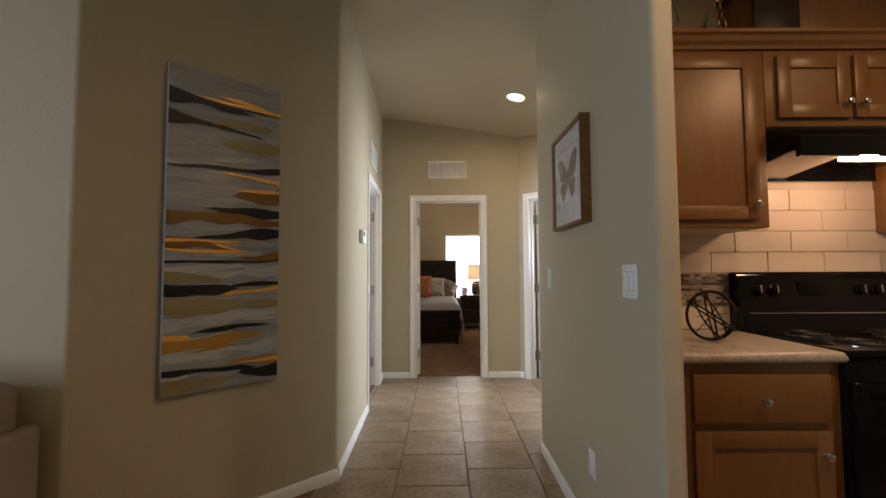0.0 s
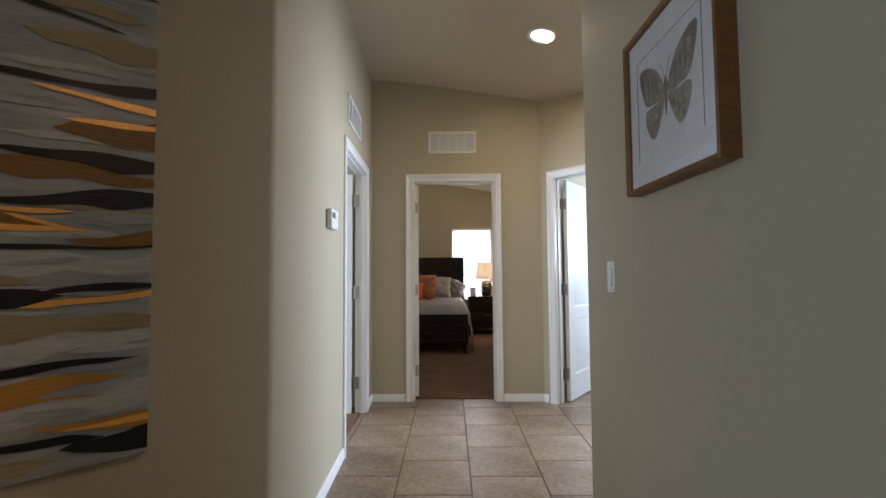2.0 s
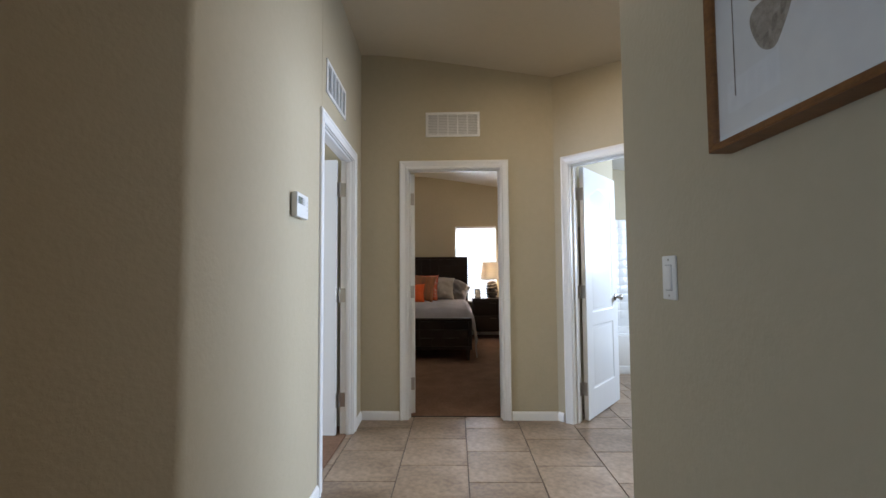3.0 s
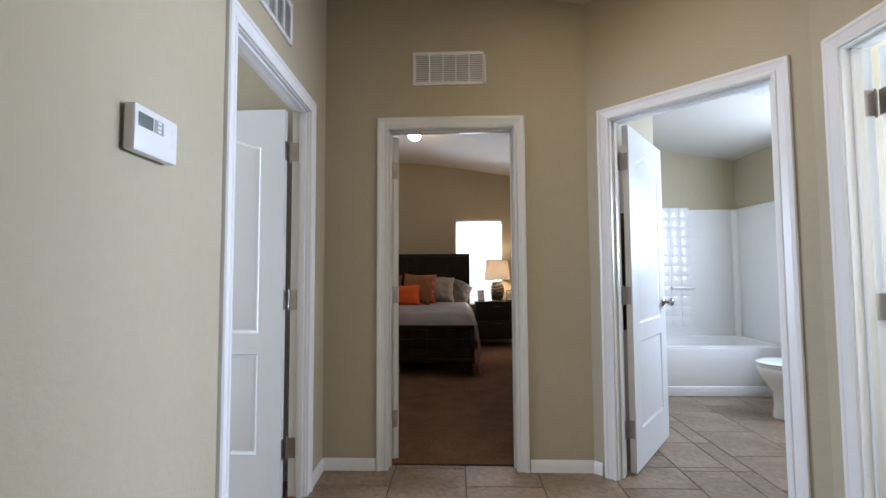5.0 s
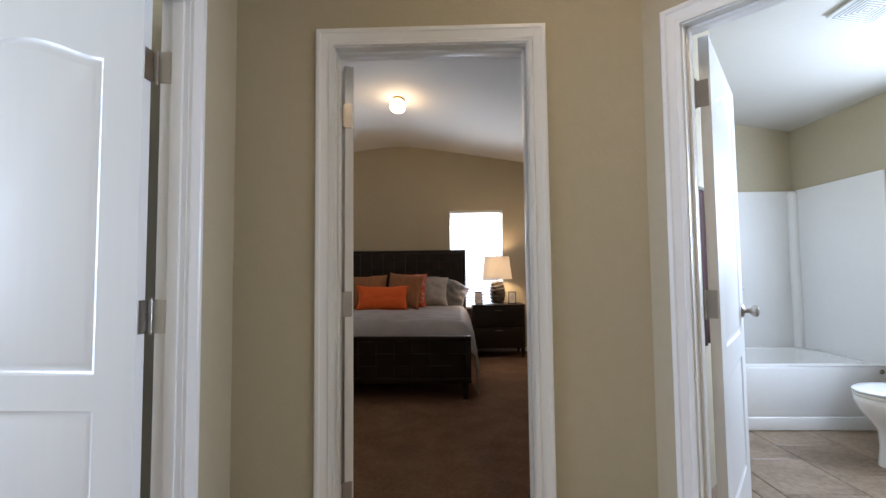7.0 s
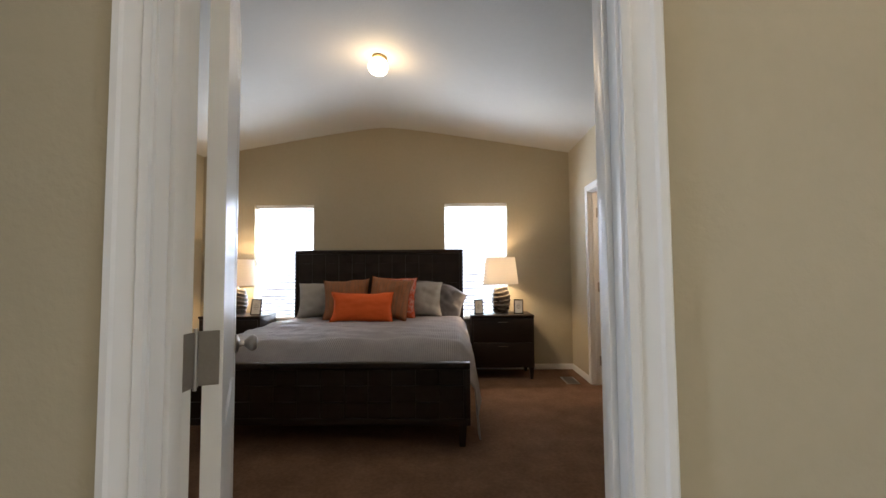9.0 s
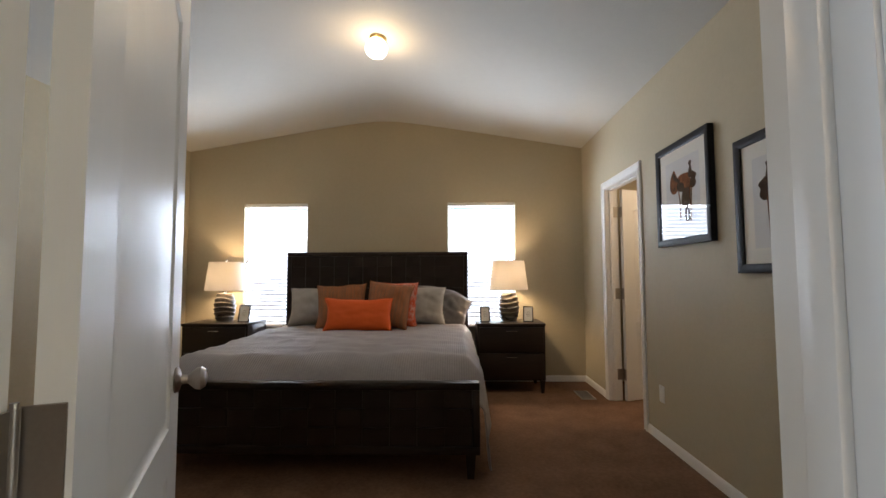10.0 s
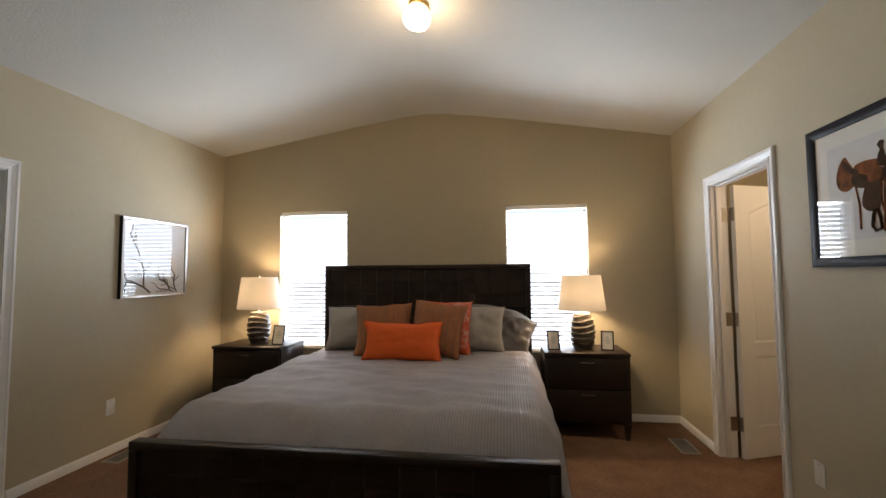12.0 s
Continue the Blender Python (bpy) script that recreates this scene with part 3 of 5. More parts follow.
def door(name, origin, along, width, hinge_far, angle, thick=0.11, swing=1, label="", leaf=True, both=True, hinges=True):
    """A door in a wall. origin: near corner of the opening on the front face; along: direction of the wall in degrees;
    the wall's depth and the swing are to the left of that direction. The opening in the wall is width + 0.03."""
    d = thing(name, pose(origin[0], origin[1], 0, 0, 0, along) @ pose(0.015, 0, 0), label, "door", "", "structure")
    h = DOOR_H - 0.012
    part("casing", casing_mesh(width, h, -1), WHITE, d, smooth=14)
    if both:
        part("casing", casing_mesh(width, h, 1), WHITE, d, smooth=14, m=pose(0, thick, 0))
    for s in (0, 1):
        bm = box(B(), (-0.0148 if not s else width, 0.0005, 0), (0 if not s else width + 0.0148, thick - 0.0005, h))
        box(bm, (0 if not s else width - 0.011, thick - 0.075, 0), (0.011 if not s else width, thick - 0.040, h), 0.002)
        part("jamb", bm, WHITE, d)
    bm = box(B(), (-0.0148, 0.0005, h), (width + 0.0148, thick - 0.0005, h + 0.0118))
    box(bm, (0.0, thick - 0.075, h - 0.011), (width, thick - 0.040, h), 0.002)
    part("head_jamb", bm, WHITE, d)
    if not leaf:
        return d
    w, top = width - 0.014, h - 0.012
    pivot = Vector((width - 0.001 if hinge_far else 0.001, thick + 0.011, 0.008))
    turn = (180 - angle if hinge_far else angle)
    # leaf in its own axes: u from the hinge, its pull face towards the pivot's side
    lf = part("leaf", leaf_mesh(w, top), DOOR, d, "white moulded two-panel door leaf with arched top panel",
              m=Matrix.Translation(pivot) @ pose(0, 0, 0, 0, 0, turn) @ pose(0.011, 0.011 if hinge_far else -0.046, 0))
    for side in (-1, 1):
        knob(lf, w - 0.062, 0.928, side)
    bm = box(B(), (w - 0.0005, 0.006, 0.89), (w + 0.001, 0.029, 0.955), 0.0005)
    part("latch_plate", bm, NICKEL, lf)
    sgn = -1 if hinge_far else 1
    for hz in (0.24, 1.0, 1.785):
        bm = B()
        if hinges:
            cone(bm, (0, 0, 0), 0.0055, 0.0055, 0.102, seg=12)
            for e in (-0.054, 0.054):
                cone(bm, (0, 0, e), 0.004, 0.004, 0.006, seg=10)
            box(bm, (sgn * -0.0012, -0.046, -0.051), (sgn * 0.0012, -0.001, 0.051), 0.006, 1)
            hp = part("hinge", bm, NICKEL, d, "satin nickel butt hinge", m=Matrix.Translation(pivot + Vector((0, 0, hz))))
            bm = box(B(), (-0.0012, 0.001, -0.051), (0.0012, 0.040, 0.051), 0.006, 1)
            if not hinge_far:
                bm.free()
                bm = box(B(), (-0.0012, -0.040, -0.051), (0.0012, -0.001, 0.051), 0.006, 1)
            part("hinge_leaf", bm, NICKEL, hp, m=pose(0, 0, 0, 0, 0, turn) @ pose(0.0095, 0, 0))
    return d


d1 = door("door_1", (-0.23, BY), 0, 0.745, False, 115, label="white panel door standing open into the bedroom")
part("strike_plate", box(B(), (0.7435, 0.055, 0.87), (0.7455, 0.095, 0.94), 0.001), BLACKGAP, d1, "dark strike plate")
dd = (DIAG1 - DIAG0).normalized()
o2 = DIAG0 + dd * 0.125
door("door_2", o2, -45, 0.75, False, 97, label="white panel door standing open into the bathroom")
door("door_3", (hall_x(3.94), 3.94), 90 + LEAN, 0.823, True, 93, thick=0.09, both=False, label="white panel door standing open into the spare room")
door("door_4", (1.70, 4.235), -90, 0.73, False, 80, label="white panel door standing open into the utility room")
door("door_5", (BEDX1, 9.015), -90, 0.75, False, 112, label="white panel door standing ajar in the bedroom side wall")
door("door_6", (BEDX0, 6.89), 90, 0.77, True, 0, label="white closed closet door in the bedroom wall")


# ---- floor tiles: columns laid in a half bond ----
floor_ob = bpy.data.objects["floor"]
TX, TY = 0.4125, 0.420


def tile_mesh(w, d):
    bm = B()
    box(bm, (0, 0, -0.007), (w - 0.005, d - 0.005, 0.0), 0.0022, 1)
    return finish("floor_tile", bm, TILE, 30)


tile_full = {}


def lay(x0, x1, y0, y1, inside):
    for c in range(-12, 12):
        cx = 0.235 + c * TX
        off = 4.28 if c % 2 else 4.07
        for r in range(-16, 12):
            cy = off + r * TY
            a, b, e, f = max(cx, x0), min(cx + TX, x1), max(cy, y0), min(cy + TY, y1)
            if b - a < 0.03 or f - e < 0.03 or not inside((a + b) / 2, (e + f) / 2):
                continue
            key = (round(b - a, 3), round(f - e, 3))
            if key not in tile_full:
                tile_full[key] = tile_mesh(*key)
            piece("floor_tile", tile_full[key], floor_ob, pose(a, e, 0))


lay(HX - 0.06, 1.76, 2.30, BY + 0.077, lambda x, y: True)
lay(RX - 1.30, 3.3, 0.30, 2.30, lambda x, y: x > -0.55 and y < 2.3)
lay(1.76, EAST, 4.40, 7.44, lambda x, y: True)
lay(1.0, 1.76, BY + 0.077, 6.2, lambda x, y: y - x < 4.45)
structure("threshold", box(B(), (-0.23, BY + 0.071, -0.006), (0.545, BY + 0.081, 0.006), 0.002), BLACKGAP, "dark strip between tile and carpet", "threshold", 0)


def sheet(x0, x1, z0, z1, y):
    """One thin upright sheet of glass."""
    bm = B()
    bm.faces.new([bm.verts.new(v) for v in ((x0, y, z0), (x1, y, z0), (x1, y, z1), (x0, y, z1))])
    return bm


# ---- windows and blinds ----


def window(name, x0, x1, y, z0, z1):
    w = thing(name, pose((x0 + x1) / 2, y, z0), "white vinyl window with closed lower sash behind blinds", "window", "", "structure")
    hw, h = (x1 - x0) / 2, z1 - z0
    bm = B()
    for a, b in (((-hw, 0.07, 0), (-hw + 0.035, 0.12, h)), ((hw - 0.035, 0.07, 0), (hw, 0.12, h)), ((-hw, 0.07, h - 0.035), (hw, 0.12, h)), ((-hw, 0.07, 0), (hw, 0.12, 0.035)), ((-hw, 0.075, h / 2 - 0.02), (hw, 0.115, h / 2 + 0.02))):
        box(bm, a, b, 0.003)
    part("window_frame", bm, WHITE, w)
    for a, b in ((0.03, h / 2 - 0.015), (h / 2 + 0.015, h - 0.03)):
        ob = part("pane", sheet(-hw + 0.03, hw - 0.03, a, b, 0.098), GLASS, w, "clear glass pane", 0)
        ob.visible_shadow = False
    bm = box(B(), (-hw - 0.02, -0.022, -0.022), (hw + 0.02, 0.0, -0.002), 0.004)
    box(bm, (-hw + 0.001, -0.01, 0.0005), (hw - 0.001, 0.07, 0.012), 0.003)
    part("window_sill", bm, WHITE, w, "white window sill")
    return w


def blind(x0, x1, y, z0, z1):
    b = thing("window_blind", pose((x0 + x1) / 2, y, z0), "white horizontal slat blind lowered over the bright window", "blind", "bedroom window blinds")
    hw, h = (x1 - x0) / 2 - 0.006, z1 - z0
    part("headrail", box(B(), (-hw, -0.022, h - 0.048), (hw, 0.022, h - 0.003), 0.004), WHITE, b)
    part("bottom_rail", box(B(), (-hw, -0.013, 0.014), (hw, 0.013, 0.030), 0.004), WHITE, b)
    bm = B()
    cols = 5
    for top in (0.0, 0.0016):
        rows = []
        for k in range(cols):
            f = k / (cols - 1) - 0.5
            rows.append([bm.verts.new((s * hw, f * 0.048, 0.006 * (1 - 4 * f * f) + top)) for s in (-1, 1)])
        for p, q in zip(rows, rows[1:]):
            bm.faces.new((p[0], p[1], q[1], q[0]))
    me = finish("slat", bm, SLAT)
    n = int((h - 0.10) / 0.0425)
    for i in range(n):
        piece("slat", me, b, pose(0, 0, 0.055 + i * 0.0425, -36))
    bm = B()
    for s in (-0.72, 0.72):
        for q in (-0.021, 0.021):
            tube(bm, [(s * hw, q, 0.03), (s * hw, q, h - 0.05)], 0.0009, 5)
    part("ladder_cord", bm, WHITE, b)
    part("tilt_wand", tube(B(), [(-hw + 0.06, -0.03, h - 0.05), (-hw + 0.062, -0.032, h - 0.75)], 0.004, 8), PLASTIC, b)
    return b


for wname, wx0, wx1 in (("window_1", -2.20, -1.46), ("window_2", 0.16, 0.93)):
    window(wname, wx0, wx1, BEDY1, 0.63, 2.03)
    blind(wx0, wx1, BEDY1 + 0.035, 0.645, 2.03)


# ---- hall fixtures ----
# Grey that puts the shade behind grille louvres and between fan rings into colour.
SHADOWED = material("grille_shade_grey", (0.42, 0.41, 0.39), 0.7, second=(0.34, 0.33, 0.32))


def grille(name, m, w, h, columns, label):
    """A white return-air grille: frame, bars and thin louvres."""
    g = thing(name, m, label, "vent", "", "")
    bm = B()
    for a, b in (((-w / 2, 0, -h / 2), (w / 2, 0.010, -h / 2 + 0.022)), ((-w / 2, 0, h / 2 - 0.022), (w / 2, 0.010, h / 2)), ((-w / 2, 0, -h / 2), (-w / 2 + 0.022, 0.010, h / 2)), ((w / 2 - 0.022, 0, -h / 2), (w / 2, 0.010, h / 2))):
        box(bm, a, b, 0.003)
    part("frame", bm, WHITE, g)
    # Flat grey sheet in place of the shaded hollow behind the louvres.
    part("backing", box(B(), (-w / 2 + 0.01, -0.0, -h / 2 + 0.01), (w / 2 - 0.01, 0.0012, h / 2 - 0.01)), SHADOWED, g, smooth=0)
    pitch = (w - 0.044) / columns
    for i in range(1, columns):
        x = -w / 2 + 0.022 + i * pitch
        part("bar", box(B(), (x - 0.006, 0.001, -h / 2 + 0.02), (x + 0.006, 0.0115, h / 2 - 0.02), 0.001), WHITE, g)
    me = finish("louvre", box(B(), (-w / 2 + 0.021, -0.0008, -0.006), (w / 2 - 0.021, 0.0008, 0.006)), WHITE, 0)
    n = int((h - 0.05) / 0.0125)
    for i in range(n):
        piece("louvre", me, g, pose(0, 0.0055, -h / 2 + 0.03 + i * (h - 0.06) / (n - 1), 35))
    return g


grille("wall_vent", pose(0.153, BY, 2.384, 0, 0, 180), 0.445, 0.205, 5, "white louvred return-air grille above the bedroom door")
grille("wall_vent", pose(hall_x(4.24), 4.24, 2.315, 0, 0, -90 + LEAN), 0.48, 0.205, 5, "white louvred grille above the spare room door")


def rocker_plate(m, gangs, label, name="light_switch", outlet=False):
    s = thing(name, m, label, "outlet" if outlet else "switch")
    w = 0.073 + 0.046 * (gangs - 1)
    part("cover_plate", box(B(), (-w / 2, 0, -0.059), (w / 2, 0.006, 0.059), 0.003), PLASTIC, s)
    for g in range(gangs):
        x = (g - (gangs - 1) / 2) * 0.046
        if outlet:
            for z in (-0.02, 0.02):
                part("socket", box(B(), (x - 0.016, 0.005, z - 0.014), (x + 0.016, 0.0078, z + 0.014), 0.004), WHITE, s)
        else:
            part("rocker_recess", box(B(), (x - 0.018, 0.005, -0.035), (x + 0.018, 0.0064, 0.035), 0.0006), GREY, s)
            part("rocker", box(B(), (x - 0.0165, 0.003, -0.033), (x + 0.0165, 0.0095, 0.033), 0.003), PLASTIC, s, m=pose(0, 0, 0, 2))
        for z in (-0.048, 0.048):
            part("screw", cone(B(), (x, 0.0063, z), 0.0032, 0.0028, 0.0014, "y", 10), NICKEL, s)
    return s


rocker_plate(pose(RX, 1.62, 1.162, 0, 0, 90), 2, "white double rocker light switch on the hall wall")
rocker_plate(pose(RX, 2.765, 1.155, 0, 0, 90), 1, "white single rocker light switch on the hall wall")
rocker_plate(pose(RX, 2.06, 0.35, 0, 0, 90), 1, "white outlet low on the hall wall", "wall_outlet", True)
rocker_plate(pose(BEDX1, 7.95, 0.345, 0, 0, 90), 1, "white outlet low on the bedroom wall", "wall_outlet", True)
rocker_plate(pose(BEDX0, 8.45, 0.36, 0, 0, -90), 1, "white outlet low beside the closet door", "wall_outlet", True)

th = thing("thermostat", pose(hall_x(3.514), 3.514, 1.478, 0, 0, -90 + LEAN), "white digital wall thermostat with grey display", "thermostat")
part("back_plate", box(B(), (-0.072, 0, -0.05), (0.072, 0.008, 0.05), 0.003), GREY, th)
part("body", box(B(), (-0.078, 0.006, -0.055), (0.078, 0.034, 0.055), 0.007), PLASTIC, th)
part("display", box(B(), (0.018, 0.033, 0.004), (0.068, 0.0352, 0.036), 0.0008), LCD, th, "grey lcd display")
part("button_panel", box(B(), (-0.020, 0.033, 0.004), (0.014, 0.0350, 0.036), 0.0008), GREY, th)
for bz in (0.010, 0.020, 0.030):
    part("button", box(B(), (-0.009, 0.034, bz - 0.0035), (0.004, 0.0368, bz + 0.0035), 0.001), PLASTIC, th)
for bz in (-0.012, 0.006, 0.024):
    part("side_button", box(B(), (-0.066, 0.033, bz - 0.006), (-0.052, 0.0352, bz + 0.006), 0.001), PLASTIC, th)

SLANT = math.degrees(math.atan(SLOPE))
sp = thing("recessed_light", pose(0.766, 4.0, roof(0.766), 0, SLANT, 0), "lit white recessed ceiling downlight", "ceiling light")
part("trim_ring", lathe(B(), [(0.072, -0.001), (0.095, -0.001), (0.097, -0.006), (0.088, -0.011), (0.072, -0.006), (0.070, -0.001)], 40, cap=False), WHITE, sp)
part("lens", lathe(B(), [(0.0005, -0.004), (0.072, -0.004), (0.072, -0.002), (0.0005, -0.002)], 40), LENS, sp, "glowing frosted lens")


# ---- pictures ----


def framed(name, m, w, h, face, depth, wood, mat_w, label, category="picture"):
    """A framed picture on a wall: four mitred rails, mat and glass. Local x along the wall, y out of it, z up."""
    p = thing(name, m, label, category)
    a = ((0.0, 0.0), (0.0, depth), (face * 0.15, depth + 0.002), (face * 0.85, depth - 0.002), (face, depth - 0.006), (face, 0.004))
    names = ("rail", "rail", "stile", "stile")
    corners = [(-w / 2, -h / 2), (w / 2, -h / 2), (w / 2, h / 2), (-w / 2, h / 2)]
    for i, nm in zip((0, 2, 1, 3), names):
        bm = B()
        c0, c1 = Vector(corners[i]), Vector(corners[(i + 1) % 4])
        sx, sy = Vector((-math.copysign(1, c0.x), -math.copysign(1, c0.y))), Vector((-math.copysign(1, c1.x), -math.copysign(1, c1.y)))
        r0 = [bm.verts.new((c0.x + sx.x * q, t, c0.y + sx.y * q)) for q, t in a]
        r1 = [bm.verts.new((c1.x + sy.x * q, t, c1.y + sy.y * q)) for q, t in a]
        for k in range(len(a)):
            j = (k + 1) % len(a)
            bm.faces.new((r0[k], r0[j], r1[j], r1[k]))
        bm.faces.new(r0)
        bm.faces.new(r1[::-1])
        part(nm, bm, wood, p, smooth=25)
    iw, ih = w / 2 - face + 0.002, h / 2 - face + 0.002
    part("mat", box(B(), (-iw, 0.003, -ih), (iw, depth - 0.014, ih)), MAT, p, smooth=0)
    y = depth - 0.0135
    pw, ph = iw - mat_w, ih - mat_w
    part("print", box(B(), (-pw, y - 0.001, -ph), (pw, y, ph)), PAPER, p, smooth=0)
    gl = part("glass", sheet(-iw, iw, -ih, ih, depth - 0.0075), GLASS, p, "reflective picture glass", 0)
    gl.visible_shadow = False
    return p, y, pw, ph


def blob(p, y, pts, mat, name="shape", lift=0.0006):
    """A smooth flat patch of print colour through a few guide points (closed)."""
    out = []
    n = len(pts)
    for i in range(n):
        p0, p1, p2, p3 = (Vector(pts[(i + k) % n]) for k in (-1, 0, 1, 2))
        for s in range(6):
            t = s / 6
            out.append(0.5 * ((2 * p1) + (p2 - p0) * t + (2 * p0 - 5 * p1 + 4 * p2 - p3) * t * t + (3 * p1 - p0 - 3 * p2 + p3) * t ** 3))
    bm = B()
    plate(bm, [(v.x, v.y) for v in out], lift, Matrix(((1, 0, 0, 0), (0, 0, -1, y + lift), (0, 1, 0, 0), (0, 0, 0, 1))))
    return part(name, bm, mat, p, smooth=0)


bf, yy, pw, ph = framed("framed_butterfly_print", pose(RX, 2.243, 1.663, 0, 0, 90), 0.49, 0.49, 0.017, 0.047, OAK, 0.003, "square butterfly print in a thin brown wooden frame")
for s in (-1, 1):
    blob(bf, yy, [(s * 0.008, 0.02), (s * 0.05, 0.082), (s * 0.105, 0.115), (s * 0.148, 0.120), (s * 0.155, 0.095), (s * 0.138, 0.04), (s * 0.115, 0.002), (s * 0.06, -0.008), (s * 0.012, -0.004)], INK_PALE, "wing")
    blob(bf, yy, [(s * 0.010, -0.008), (s * 0.06, -0.012), (s * 0.112, -0.014), (s * 0.124, -0.040), (s * 0.100, -0.092), (s * 0.068, -0.108), (s * 0.045, -0.085), (s * 0.022, -0.045)], INK_PALE, "wing")
    blob(bf, yy + 0.0006, [(s * 0.085, 0.100), (s * 0.115, 0.113), (s * 0.145, 0.116), (s * 0.151, 0.093), (s * 0.136, 0.045), (s * 0.124, 0.035), (s * 0.128, 0.085)], INK, "wing_tip", 0.0004)
    for q in (0.035, 0.06, 0.085):
        blob(bf, yy + 0.0006, [(s * (q + 0.01), 0.03 + q * 0.5), (s * (q + 0.018), 0.05 + q * 0.5), (s * (q + 0.022), 0.02 + q * 0.5), (s * (q + 0.012), 0.0 + q * 0.2)], INK, "wing_mark", 0.0004)
    for q in (0.0, 0.022, 0.044):
        blob(bf, yy + 0.0006, [(s * (0.035 + q), -0.03 - q), (s * (0.046 + q), -0.035 - q), (s * (0.048 + q), -0.062 - q * 0.8), (s * (0.037 + q), -0.055 - q * 0.8)], INK, "wing_mark", 0.0004)
    part("antenna", tube(B(), [(s * 0.003, yy + 0.001, 0.04), (s * 0.015, yy + 0.001, 0.07), (s * 0.032, yy + 0.001, 0.095)], 0.0006, 5), INK, bf)
blob(bf, yy + 0.0008, [(0, 0.045), (0.008, 0.03), (0.007, -0.02), (0, -0.065), (-0.007, -0.02), (-0.008, 0.03)], INK, "body", 0.0006)
for a, b in (((-0.172, -0.15), (-0.172, 0.155)), ((-0.172, 0.155), (0.172, 0.155)), ((0.172, 0.155), (0.172, -0.15))):
    part("border_line", tube(B(), [(a[0], yy + 0.0008, a[1]), (b[0], yy + 0.0008, b[1])], 0.0009, 4), INK, bf)


def saddle(p, y, k, flip=1):
    """A western saddle, as the print shows it, in flat patches."""
    def f(pts):
        return [(flip * u * k, v * k) for u, v in pts]
    blob(p, y, f([(-0.045, 0.09), (-0.075, 0.14), (-0.095, 0.165), (-0.118, 0.15), (-0.145, 0.11), (-0.155, 0.06), (-0.14, 0.02), (-0.10, 0.0), (-0.06, 0.012), (-0.04, 0.04)]), TAN_LEATHER, "cantle")
    blob(p, y + 0.0004, f([(-0.02, 0.085), (-0.055, 0.105), (-0.09, 0.14), (-0.115, 0.145), (-0.105, 0.11), (-0.065, 0.078), (-0.03, 0.068)]), DARK_LEATHER, "cantle_binding")
    blob(p, y, f([(0.095, 0.105), (0.05, 0.118), (-0.005, 0.118), (-0.045, 0.105), (-0.045, 0.055), (0.01, 0.04), (0.08, 0.05)]), TAN_LEATHER, "seat")
    blob(p, y + 0.0004, f([(0.085, 0.085), (0.088, 0.125), (0.100, 0.15), (0.088, 0.172), (0.105, 0.188), (0.125, 0.180), (0.120, 0.155), (0.128, 0.115), (0.122, 0.075)]), DARK_LEATHER, "horn")
    blob(p, y + 0.0002, f([(0.125, 0.11), (0.15, 0.105), (0.178, 0.085), (0.165, 0.06), (0.172, 0.03), (0.145, 0.005), (0.115, 0.02)]), DARK_LEATHER, "roll")
    blob(p, y + 0.0006, f([(0.115, 0.07), (0.07, 0.045), (0.03, 0.052), (-0.02, 0.07), (-0.06, 0.06), (-0.055, 0.02), (0.0, 0.0), (0.07, -0.005), (0.115, 0.02)]), DARK_LEATHER, "skirt")
    blob(p, y + 0.0008, f([(0.105, 0.075), (0.07, 0.06), (0.04, 0.068), (0.03, 0.03), (0.06, 0.01), (0.10, 0.03)]), TAN_LEATHER, "jockey")
    blob(p, y + 0.0010, f([(0.10, 0.01), (0.03, 0.015), (0.002, -0.02), (-0.008, -0.075), (0.02, -0.105), (0.055, -0.11), (0.085, -0.10), (0.098, -0.05)]), DARK_LEATHER, "fender")
    part("stirrup", tube(B(), [(flip * k * u, y + 0.0026, v * k) for u, v in ((0.075, -0.105), (0.088, -0.15), (0.092, -0.19), (0.060, -0.198), (0.045, -0.175), (0.052, -0.13), (0.062, -0.105))], 0.0070 * k, 6), DARK_LEATHER, p)
    for u0, u1, u2, v2 in ((0.118, 0.112, 0.104, -0.205), (0.100, 0.095, 0.108, -0.12), (-0.040, -0.022, -0.022, -0.185)):
        part("strap", tube(B(), [(flip * k * u0, y + 0.0012, 0.02 * k), (flip * k * u1, y + 0.0012, -0.07 * k), (flip * k * u2, y + 0.0012, v2 * k)], 0.0045 * k, 5), TAN_LEATHER, p)


p1, yy, pw, ph = framed("framed_saddle_print", pose(BEDX1, 7.548, 1.713, 0, 0, 90), 0.635, 0.67, 0.045, 0.036, BLACKFRAME, 0.075, "saddle print with cream mat in a black frame")
saddle(p1, yy, 0.95, -1)
p2, yy, pw, ph = framed("framed_saddle_print", pose(BEDX1, 6.683, 1.530, 0, 0, 90), 0.67, 0.67, 0.045, 0.036, BLACKFRAME, 0.075, "saddle print in a black frame hung a little lower")
saddle(p2, yy, 1.0, 1)
p3, yy, pw, ph = framed("framed_branch_print", pose(BEDX0, 8.83, 1.51, 0, 0, -90), 0.71, 0.66, 0.026, 0.032, SILVER, 0.012, "bare branch print in a slim silver frame")
random.seed(5)


